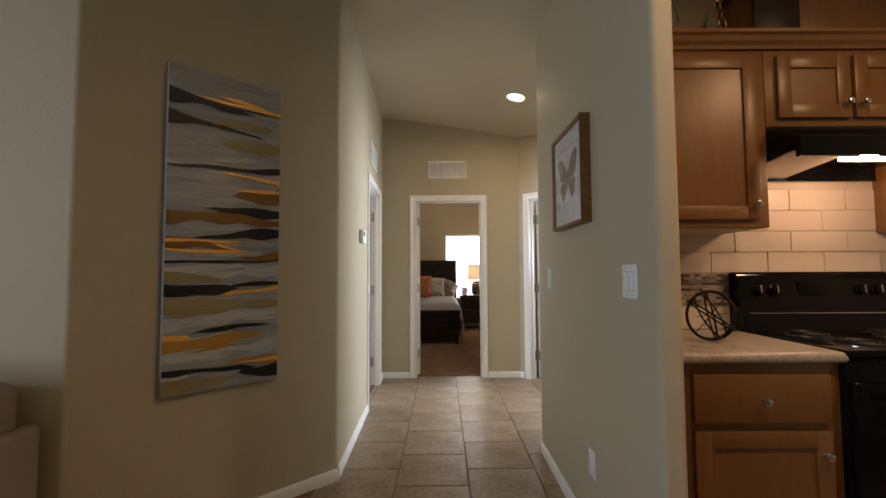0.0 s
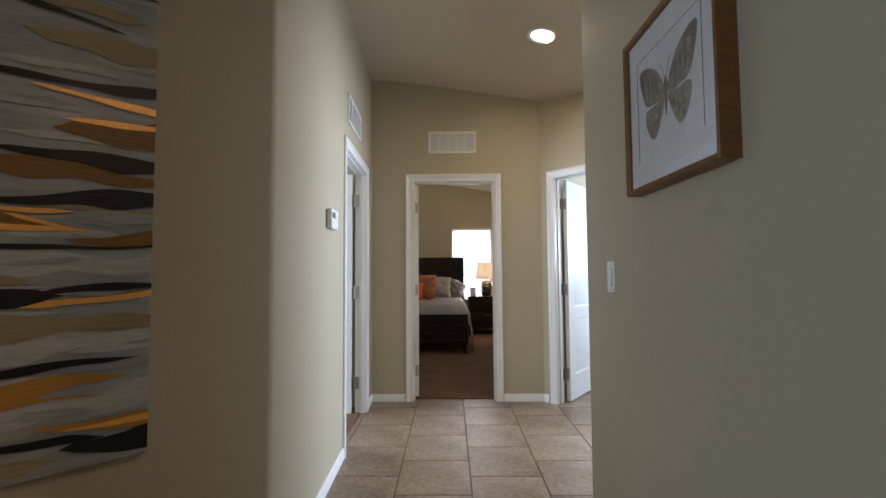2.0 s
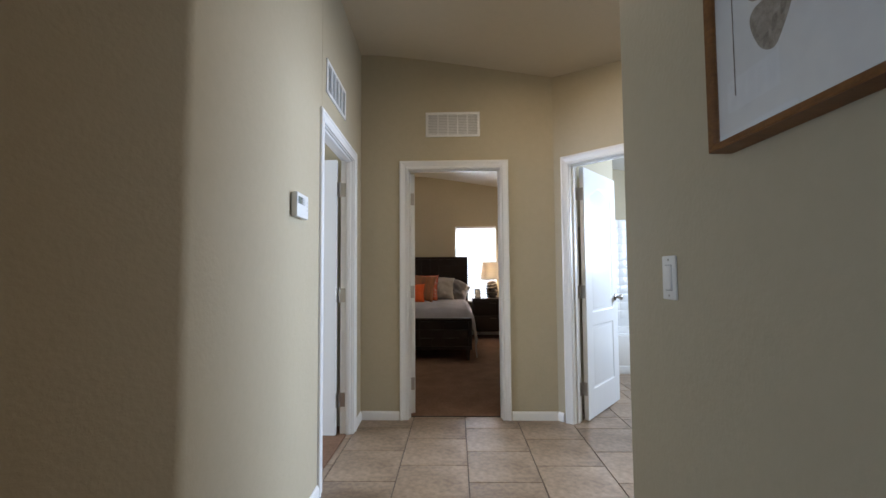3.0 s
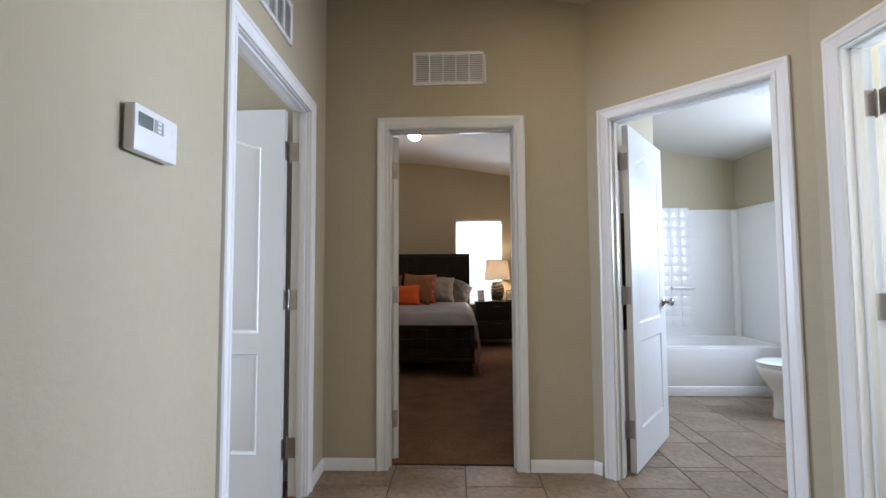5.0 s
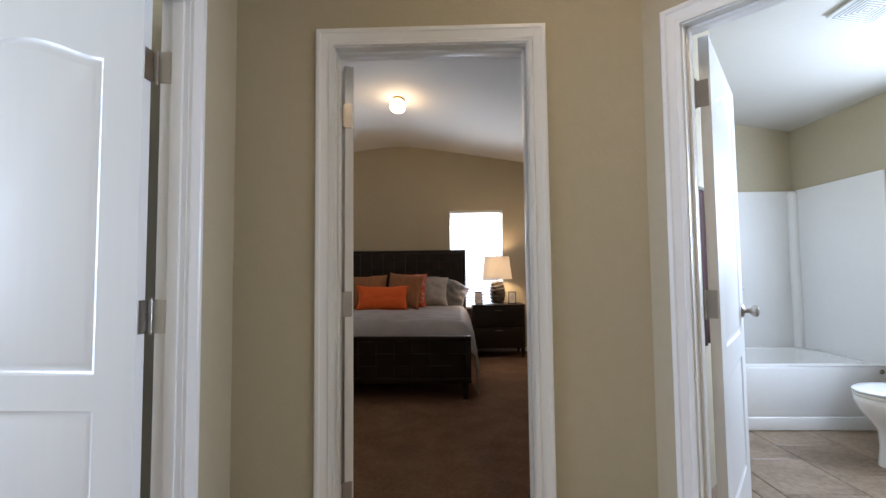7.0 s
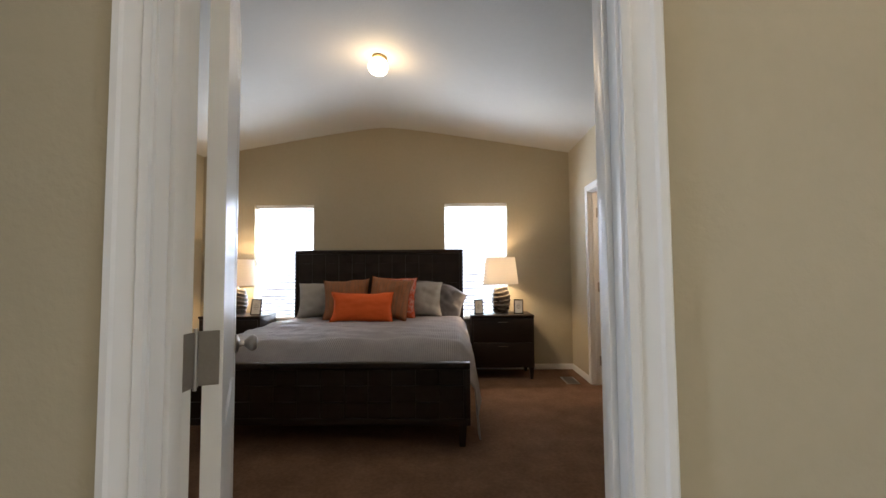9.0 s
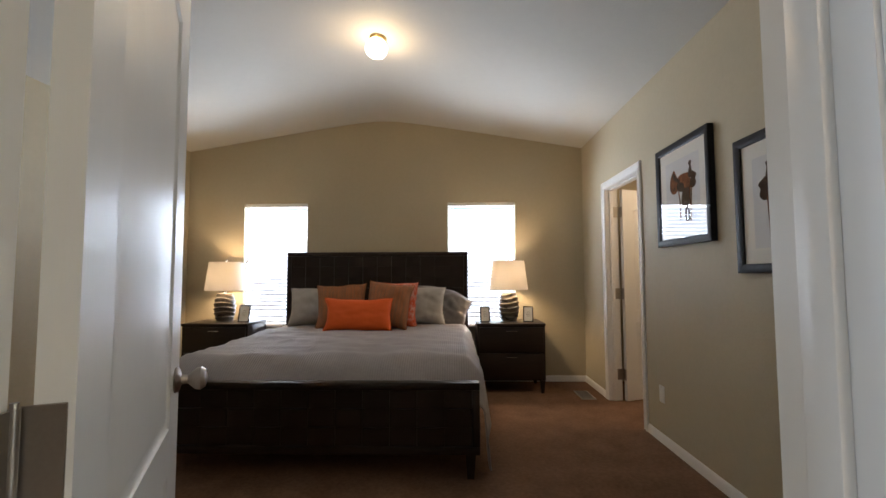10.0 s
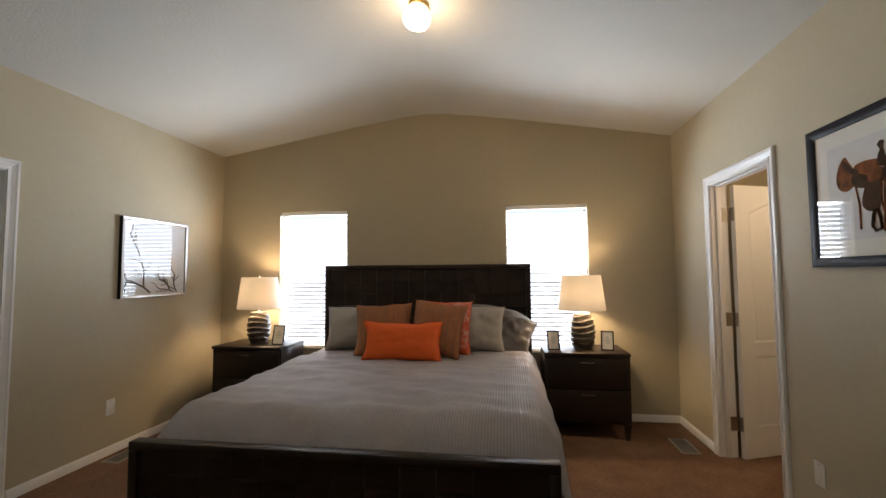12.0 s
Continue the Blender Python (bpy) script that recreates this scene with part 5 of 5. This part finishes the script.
def floor_vent(x, y, turn):
    v = thing("floor_vent", pose(x, y, 0.004, 0, 0, turn), "metal floor register set in the carpet", "vent", "floor registers")
    bm = B()
    for a, b in (((-0.15, -0.07, 0), (0.15, -0.055, 0.006)), ((-0.15, 0.055, 0), (0.15, 0.07, 0.006)), ((-0.15, -0.055, 0), (-0.135, 0.055, 0.006)), ((0.135, -0.055, 0), (0.15, 0.055, 0.006))):
        box(bm, a, b, 0.002)
    part("frame", bm, SILVER, v)
    # Dark sheet stands in for the unlit duct below the louvres.
    part("shaded_well", box(B(), (-0.14, -0.06, 0), (0.14, 0.06, 0.0012)), BLACKGAP, v, smooth=0)
    me = finish("louvre", box(B(), (-0.0012, -0.055, 0.001), (0.0012, 0.055, 0.0055)), SILVER, 0)
    for i in range(22):
        piece("louvre", me, v, pose(-0.128 + i * 0.0122, 0, 0))
    return v


floor_vent(1.51, 9.17, 90)
floor_vent(-2.72, 8.47, 90)

# ---- bathroom ----
TX0, TX1, TY0, TY1 = 1.815, 3.295, 6.63, 7.435
tub = thing("bathtub", pose(0, 0, 0), "white bathtub with one-piece acrylic surround", "bathtub")
bm = B()
box(bm, (TX0, TY0, 0.09), (TX1, TY0 + 0.05, 0.445), 0.015, 3)
box(bm, (TX0, TY0 - 0.006, 0.0), (TX1, TY0 + 0.05, 0.095), 0.010, 3)
part("apron", bm, ACRYLIC, tub, "white tub apron with a stepped skirt")
bm = B()
n = 40
rows = []
for k, (ins, z) in enumerate(((0.0, 0.445), (0.07, 0.45), (0.085, 0.44), (0.11, 0.30), (0.15, 0.14), (0.25, 0.10))):
    ring = []
    for i in range(n):
        a = 2 * math.pi * i / n
        c, s = math.cos(a), math.sin(a)
        e = 0.22 if k else 0.05
        ex, ey = math.copysign(abs(c) ** e, c), math.copysign(abs(s) ** e, s)
        ring.append(bm.verts.new(((TX0 + TX1) / 2 + ex * ((TX1 - TX0) / 2 - ins), (TY0 + TY1) / 2 + ey * ((TY1 - TY0) / 2 - ins), z)))
    rows.append(ring)
for a, b in zip(rows, rows[1:]):
    for i in range(n):
        bm.faces.new((a[i], a[(i + 1) % n], b[(i + 1) % n], b[i]))
bm.faces.new(rows[-1])
part("basin", bm, ACRYLIC, tub)
for a, b in (((TX0, TY1 - 0.02, 0.44), (TX1, TY1, 1.83)), ((TX0, TY0 - 0.05, 0.44), (TX0 + 0.02, TY1 - 0.02, 1.83)), ((TX1 - 0.02, TY0 - 0.05, 0.44), (TX1, TY1 - 0.02, 1.83))):
    part("surround_panel", box(B(), a, b, 0.008, 3), ACRYLIC, tub)
me = finish("moulded_tile", box(B(), (-0.053, -0.003, -0.053), (0.053, 0.003, 0.053), 0.0025, 2), ACRYLIC)
for i in range(7):
    for k in range(12):
        piece("moulded_tile", me, tub, pose(2.06 + i * 0.109, TY1 - 0.021, 0.60 + k * 0.109))
part("soap_ledge", box(B(), (2.55, TY1 - 0.055, 0.95), (2.80, TY1 - 0.018, 0.98), 0.01, 3), ACRYLIC, tub)
part("corner_column", lathe(B(), [(0.045, 0.44), (0.045, 1.80), (0.03, 1.82)], 24, at=(TX1 - 0.03, TY1 - 0.03, 0)), ACRYLIC, tub)
part("overflow_plate", lathe(B(), [(0.001, 0.0), (0.018, 0.0), (0.016, 0.004), (0.001, 0.005)], 20), CHROME, tub, m=pose(3.225, TY0 - 0.001, 0.405, 90))

to = thing("toilet", pose(3.305, 6.06, 0, 0, 0, 90), "white two-piece toilet beside the bathtub", "toilet")


def oval(cx, cy, rx, ry, n=40):
    return [(cx + rx * math.cos(2 * math.pi * i / n), cy + ry * math.sin(2 * math.pi * i / n)) for i in range(n)]


bm = B()
rings = []
for cy, rx, ry, z in ((0.42, 0.115, 0.225, 0.0), (0.42, 0.112, 0.222, 0.03), (0.43, 0.100, 0.205, 0.10), (0.44, 0.098, 0.20, 0.20), (0.465, 0.125, 0.215, 0.255), (0.485, 0.165, 0.235, 0.31), (0.49, 0.182, 0.248, 0.36), (0.49, 0.184, 0.25, 0.385), (0.49, 0.176, 0.24, 0.392)):
    rings.append([bm.verts.new((x, y, z)) for x, y in oval(0, cy, rx, ry)])
for a, b in zip(rings, rings[1:]):
    for i in range(40):
        bm.faces.new((a[i], a[(i + 1) % 40], b[(i + 1) % 40], b[i]))
bm.faces.new(rings[0][::-1])
bm.faces.new(rings[-1])
part("bowl", bm, PORCELAIN, to, smooth=60)
for nm, z0, z1, g in (("seat", 0.393, 0.412, 0.0), ("lid", 0.414, 0.432, 0.003)):
    bm = B()
    rr = []
    for ins, z in ((0.006, z0), (0.0, z0 + 0.005), (0.0, z1 - 0.006), (0.010, z1), (0.06, z1 + 0.003)):
        rr.append([bm.verts.new((x, y, z)) for x, y in oval(0, 0.49, 0.186 - ins + g, 0.252 - ins + g)])
    for a, b in zip(rr, rr[1:]):
        for i in range(40):
            bm.faces.new((a[i], a[(i + 1) % 40], b[(i + 1) % 40], b[i]))
    bm.faces.new(rr[0][::-1])
    bm.faces.new(rr[-1])
    part(nm, bm, PORCELAIN, to, smooth=50)
part("tank", box(B(), (-0.215, 0.01, 0.39), (0.215, 0.205, 0.735), 0.03, 4), PORCELAIN, to)
part("tank_lid", box(B(), (-0.225, 0.003, 0.736), (0.225, 0.215, 0.768), 0.010, 3), PORCELAIN, to)
part("flush_lever", tube(B(), [(0.15, 0.206, 0.68), (0.15, 0.225, 0.68), (0.10, 0.228, 0.675)], 0.006, 8), CHROME, to)
part("bolt_cap", lathe(B(), [(0.014, 0.0), (0.013, 0.008), (0.001, 0.012)], 16), GREY, to, m=pose(0.108, 0.50, 0.09, 0, 80, 0))

tp = thing("paper_holder", pose(3.30, 6.45, 0.68, 0, 0, 90), "white wall-mounted paper holder beside the toilet", "paper holder")
for px in (-0.075, 0.075):
    part("bracket", box(B(), (px - 0.012, 0, -0.025), (px + 0.012, 0.075, 0.025), 0.006, 2), PORCELAIN, tp)
part("roller", cone(B(), (0, 0.055, 0), 0.009, 0.009, 0.14, "x", 16), PLASTIC, tp)

fx, fy = 2.45, 5.75
fan = thing("exhaust_fan", pose(fx, fy, roof(fx), 0, SLANT, 0), "white square bathroom exhaust fan grille on the ceiling", "exhaust fan")
part("cover", box(B(), (-0.125, -0.115, -0.020), (0.125, 0.115, -0.001), 0.008), PLASTIC, fan)
for i in range(1, 7):
    q = 0.017 * i
    bm = B()
    for a, b in (((-q, -q, -0.0225), (q, -q + 0.005, -0.019)), ((-q, q - 0.005, -0.0225), (q, q, -0.019)), ((-q, -q + 0.005, -0.0225), (-q + 0.005, q - 0.005, -0.019)), ((q - 0.005, -q + 0.005, -0.0225), (q, q - 0.005, -0.019))):
        box(bm, a, b)
    # Rings are grey for the shade in the slots.
    part("louvre_ring", bm, SHADOWED, fan, smooth=0)

tw = thing("towel", pose(1.455, 5.665, 0, 0, 0, -45), "dark red towel hanging on the bathroom wall", "towel")
bm = B()
rows = []
for k in range(13):
    row = []
    for i in range(17):
        u = -0.20 + 0.40 * i / 16
        row.append(bm.verts.new((0.012 * math.sin(i * 1.3) * (0.3 + k / 14), u, 0.75 + 0.80 * (1 - k / 12))))
    rows.append(row)
for a, b in zip(rows, rows[1:]):
    for i in range(16):
        bm.faces.new((a[i], a[i + 1], b[i + 1], b[i]))
cloth = part("cloth", bm, TOWEL, tw)
cloth.modifiers.new("thickness", "SOLIDIFY").thickness = 0.012
part("towel_bar", tube(B(), [(0.0, -0.26, 1.555), (0.0, 0.26, 1.555)], 0.009, 12), CHROME, tw)
for q in (-0.25, 0.25):
    part("bar_post", cone(B(), (-0.012, q, 1.555), 0.014, 0.012, 0.024, "x", 14), CHROME, tw)

# ---- kitchen ----
KY = 2.29


def shaker(parent, x0, x1, y, z0, z1, kx, kz, name="cabinet_door", rail=0.058):
    """A cabinet front: four rails, a sunk panel and a knob, facing the room."""
    d = part(name, box(B(), (x0 + rail - 0.004, y - 0.010, z0 + rail - 0.004), (x1 - rail + 0.004, y - 0.002, z1 - rail + 0.004)), CABINET, parent, smooth=0)
    for nm, a, b in (("stile", (x0, y - 0.020, z0), (x0 + rail, y - 0.001, z1)), ("stile", (x1 - rail, y - 0.020, z0), (x1, y - 0.001, z1)),
                     ("rail", (x0 + rail, y - 0.0195, z0), (x1 - rail, y - 0.001, z0 + rail)), ("rail", (x0 + rail, y - 0.0195, z1 - rail), (x1 - rail, y - 0.001, z1))):
        part(nm, box(B(), a, b, 0.002), CABINET, d)
    cabinet_knob(d, kx, y - 0.020, kz)
    return d


def cabinet_knob(parent, x, y, z):
    part("knob", lathe(B(), [(0.006, 0.0), (0.005, 0.012), (0.011, 0.018), (0.0155, 0.024), (0.013, 0.030), (0.001, 0.033)], 20), CHROME, parent, "satin nickel cabinet knob", m=pose(x, y, z, 90))


kb = thing("base_cabinet", pose(0, 0, 0), "brown maple base cabinet with one drawer and a door", "cabinet")
part("carcass", box(B(), (0.88, 1.685, 0.09), (1.522, KY - 0.003, 0.865), 0.002), CABINET, kb)
part("toe_kick", box(B(), (0.90, 1.75, 0.0), (1.515, KY - 0.003, 0.089)), ESPRESSO, kb, smooth=0)
dr = part("drawer_front", box(B(), (0.985, 1.664, 0.655), (1.475, 1.684, 0.825), 0.004), CABINET, kb)
cabinet_knob(dr, 1.23, 1.664, 0.735)
shaker(kb, 0.985, 1.475, 1.685, 0.12, 0.625, 1.44, 0.545)

wt = tagged(new("worktop", finish("worktop", box(B(), (0.834, 1.650, 0.866), (1.54, KY - 0.003, 0.905), 0.017, 4), LAMINATE)), "mottled beige laminate worktop with rounded edge", "worktop")
bs = thing("backsplash", pose(0, 0, 0), "cream tile backsplash with a brown mosaic strip", "backsplash", "", "structure")
part("mortar", box(B(), (0.836, KY - 0.006, 0.906), (3.29, KY - 0.0005, 1.66)), PALE_GROUT, bs, smooth=0)
tw_, th_ = 0.285, 0.105
me = finish("wall_tile", box(B(), (0.0015, 0, 0.0015), (tw_ - 0.0015, 0.006, th_ - 0.0015), 0.0015, 1), SPLASH)
for z0, rows_ in ((1.185, 4), (0.906, 1)):
    for r in range(rows_):
        for c in range(8):
            x = 0.852 + (c - (0.5 if r % 2 else 0.0)) * tw_ + (0.02 if r % 2 == 0 else 0)
            if x < 0.851:
                continue
            piece("wall_tile", me, bs, pose(x, KY - 0.011, z0 + r * th_))
random.seed(3)
mos = [finish("mosaic_strip", box(B(), (0, 0, 0), (w, 0.006, 0.0125), 0.0012, 1), MOSA) for w in (0.022, 0.036, 0.052, 0.07)]
for r in range(11):
    x = 0.853
    while x < 1.52:
        k = random.randrange(4)
        piece("mosaic_strip", mos[k], bs, pose(x, KY - 0.0115, 1.025 + r * 0.0143))
        x += (0.0238, 0.0378, 0.0538, 0.0718)[k]


def wall_cabinet(x0, x1, z0, z1, doors, label):
    c = thing("wall_cabinet", pose(0, 0, 0), label, "cabinet", "kitchen wall cabinets")
    part("carcass", box(B(), (x0, 1.975, z0), (x1, KY - 0.003, z1), 0.002), CABINET, c)
    # Thin sheet below the carcass, paler than the cabinet wood.
    part("underside", box(B(), (x0 + 0.01, 1.99, z0 - 0.003), (x1 - 0.01, KY - 0.01, z0 - 0.0005)), PALE_UNDERSIDE, c, smooth=0)
    for a, b, kx, kz in doors:
        shaker(c, a, b, 1.975, z0 + 0.035, z1 - 0.03, kx, kz)
    return c


wall_cabinet(0.838, 1.515, 1.385, 2.175, ((0.885, 1.47, 1.442, 1.485),), "brown maple wall cabinet with a single shaker door")
wall_cabinet(1.518, 2.278, 1.83, 2.175, ((1.565, 1.885, 1.862, 1.93), (1.905, 2.235, 1.93, 1.93)), "brown maple cabinet above the range hood")
wall_cabinet(2.281, 2.90, 1.385, 2.175, ((2.31, 2.87, 2.34, 1.485),), "brown maple wall cabinet beyond the hood")
cm = thing("cabinet_crown", pose(0, 0, 0), "brown maple crown moulding on top of the wall cabinets", "moulding")
bm = B()
prof = ((1.975, 2.176), (1.962, 2.176), (1.958, 2.19), (1.945, 2.205), (1.938, 2.225), (1.925, 2.235), (1.925, 2.25), (1.975, 2.25))
e0 = [bm.verts.new((0.856, y, z)) for y, z in prof]
e1 = [bm.verts.new((2.90, y, z)) for y, z in prof]
for i in range(len(prof)):
    j = (i + 1) % len(prof)
    bm.faces.new((e0[i], e0[j], e1[j], e1[i]))
bm.faces.new(e0)
bm.faces.new(e1[::-1])
part("moulding", bm, CABINET, cm, smooth=20)

hd = thing("range_hood", pose(0, 0, 0), "black under-cabinet range hood with its light on", "range hood")
bm = B()
prof = ((1.80, 1.655), (1.80, 1.735), (1.94, 1.795), (KY - 0.012, 1.828), (KY - 0.012, 1.645), (KY - 0.03, 1.645), (KY - 0.03, 1.71), (1.825, 1.71), (1.825, 1.655))
a = [bm.verts.new((1.52, y, z)) for y, z in prof]
b = [bm.verts.new((2.276, y, z)) for y, z in prof]
for i in range(len(prof)):
    j = (i + 1) % len(prof)
    bm.faces.new((a[i], a[j], b[j], b[i]))
bm.faces.new(a)
bm.faces.new(b[::-1])
part("shell", bm, STOVE, hd, smooth=20)
part("filter", box(B(), (1.54, -0.19, -0.003), (1.80, 0.19, 0.003), 0.001), FILTER, hd, "aluminium mesh filter", m=pose(0, 2.05, 1.676, -5))
part("lamp_lens", box(B(), (1.81, 1.835, 1.668), (2.06, 1.96, 1.705), 0.005), LENS, hd, "lit lamp lens")

st = thing("electric_range", pose(1.90, 1.66, 0), "black electric range with coil burners", "stove")
part("body", box(B(), (-0.377, 0.0, 0.03), (0.377, 0.62, 0.885), 0.006), STOVE, st)
part("cooktop", box(B(), (-0.379, -0.012, 0.886), (0.379, 0.56, 0.912), 0.008, 3), STOVE, st)
part("oven_door", box(B(), (-0.37, -0.030, 0.22), (0.37, -0.001, 0.80), 0.008), STOVE, st)
part("oven_handle", tube(B(), [(-0.30, -0.032, 0.76), (-0.30, -0.07, 0.76), (0.30, -0.07, 0.76), (0.30, -0.032, 0.76)], 0.011, 10), STOVE, st)
part("storage_drawer", box(B(), (-0.37, -0.025, 0.05), (0.37, -0.001, 0.21), 0.006), STOVE, st)
bm = B()
prof = ((0.50, 0.913), (0.535, 1.00), (0.555, 1.165), (0.575, 1.19), (0.62, 1.19), (0.62, 0.90), (0.50, 0.90))
a = [bm.verts.new((-0.377, y, z)) for y, z in prof]
b = [bm.verts.new((0.377, y, z)) for y, z in prof]
for i in range(len(prof)):
    j = (i + 1) % len(prof)
    bm.faces.new((a[i], a[j], b[j], b[i]))
bm.faces.new(a)
bm.faces.new(b[::-1])
bmesh.ops.bevel(bm, geom=bm.edges[:], offset=0.006, segments=2, affect="EDGES")
bg = part("backguard", bm, STOVE, st, "glossy black control panel")
for kx in (-0.285, -0.205, 0.215, 0.295):
    kn = part("burner_knob", lathe(B(), [(0.026, 0.0), (0.027, 0.004), (0.021, 0.008), (0.019, 0.022), (0.001, 0.024)], 24), STOVE, st, m=pose(kx, 0.546, 1.105, 83))
    part("pointer", box(B(), (-0.004, -0.019, 0.020), (0.004, 0.019, 0.030), 0.002), CHROME, kn)
part("clock_display", box(B(), (-0.09, 0.544, 1.06), (0.075, 0.552, 1.145), 0.003), STOVE, st, "dark clock display panel")
part("panel_trim", box(B(), (-0.34, 0.524, 0.990), (0.34, 0.528, 0.996), 0.001), CHROME, st)
for bx, by, br in ((-0.19, 0.13, 0.095), (0.19, 0.13, 0.075), (-0.19, 0.38, 0.075), (0.19, 0.38, 0.095)):
    bp = part("drip_pan", lathe(B(), [(0.03, 0.906), (br * 0.8, 0.908), (br + 0.012, 0.9155), (br + 0.018, 0.9155), (br + 0.018, 0.913)], 36, at=(bx, by, 0)), CHROME, st, "chrome drip pan")
    pts = []
    for i in range(90):
        f = i / 89
        r = 0.018 + (br - 0.02) * f
        pts.append((bx + r * math.cos(f * 2 * math.pi * 4), by + r * math.sin(f * 2 * math.pi * 4), 0.921))
    part("coil", tube(B(), pts, 0.0045, 6), IRON, bp)

orb = thing("wire_orb", pose(1.215, 1.93, 0.906 + 0.105), "black iron wire orb ornament on the worktop", "ornament")
for rx, ry, rz in ((90, 0, 0), (80, 0, 65), (10, 35, 0), (95, 0, 120), (60, 20, 30)):
    ring = [(0.10 * math.cos(2 * math.pi * i / 48), 0.10 * math.sin(2 * math.pi * i / 48), 0) for i in range(48)]
    part("band", tube(B(), ring, 0.004 if rx != 90 else 0.0065, 6, True), IRON, orb, m=pose(0, 0, 0, rx, ry, rz))
for rx, ry in ((35, 20), (-40, 60), (80, 10)):
    part("spoke", tube(B(), [(0, 0, -0.1), (0, 0, 0.1)], 0.0016, 6), IRON, orb, m=pose(0, 0, 0, rx, ry, 0))

ch = thing("chain_ornament", pose(1.43, 2.12, 2.176), "aged brass chain ornament on top of the cabinet", "ornament")
for i in range(8):
    ring = [(0.016 * math.cos(2 * math.pi * k / 20), 0, 0.028 * math.sin(2 * math.pi * k / 20)) for k in range(20)]
    part("link", tube(B(), ring, 0.0045, 6, True), GOLD, ch, m=pose(0.012 * math.sin(i * 1.9), 0.0, 0.031 + i * 0.044, 0, 10 * math.sin(i), 90 * (i % 2)))
vs = thing("glass_vase", pose(1.15, 2.12, 2.176), "tall clear glass vase with brass stand on the cabinet", "vase")
part("stand", lathe(B(), [(0.05, 0.0), (0.055, 0.01), (0.03, 0.03), (0.02, 0.06), (0.035, 0.075)], 28), GOLD, vs)
part("vase_glass", lathe(B(), [(0.03, 0.075), (0.065, 0.12), (0.075, 0.20), (0.05, 0.30), (0.055, 0.36)], 32, cap=False), GLASS, vs)
wb = thing("wooden_chest", pose(1.84, 2.13, 2.176), "dark wooden chest on top of the cabinets", "chest")
part("chest_body", box(B(), (-0.32, -0.12, 0.0), (0.32, 0.12, 0.38), 0.006), CABINET, wb)
part("end_panel", box(B(), (-0.33, -0.13, 0.0), (-0.125, -0.1205, 0.38), 0.003), ESPRESSO, wb)
part("lid_board", box(B(), (-0.34, -0.135, 0.381), (0.34, 0.13, 0.40), 0.006), ESPRESSO, wb)

# ---- living room ----
so = thing("sofa", pose(-2.48, 1.30, 0), "taupe upholstered sofa against the wall", "sofa")
part("base", box(B(), (-0.983, -0.46, 0.06), (0.983, 0.46, 0.30), 0.03, 3), SOFA, so)
part("backrest", box(B(), (-0.98, 0.24, 0.302), (0.98, 0.48, 0.80), 0.06, 4), SOFA, so)
for s in (-1, 1):
    part("arm", box(B(), (s * 0.985, -0.47, 0.062), (s * 1.05, 0.48, 0.635), 0.028, 4), SOFA, so)
    part("seat_cushion", box(B(), (0.005 if s > 0 else -0.97, -0.45, 0.302), (0.97 if s > 0 else -0.005, 0.24, 0.46), 0.045, 3), SOFA, so)
    part("back_cushion", box(B(), (0.01 if s > 0 else -0.95, 0.06, 0.462), (0.95 if s > 0 else -0.01, 0.25, 0.88), 0.07, 4), SOFA, so)
    for q in (-0.40, 0.40):
        part("foot", cone(B(), (s * 0.92, q, 0.03), 0.02, 0.028, 0.06, "z", 14), ESPRESSO, so)
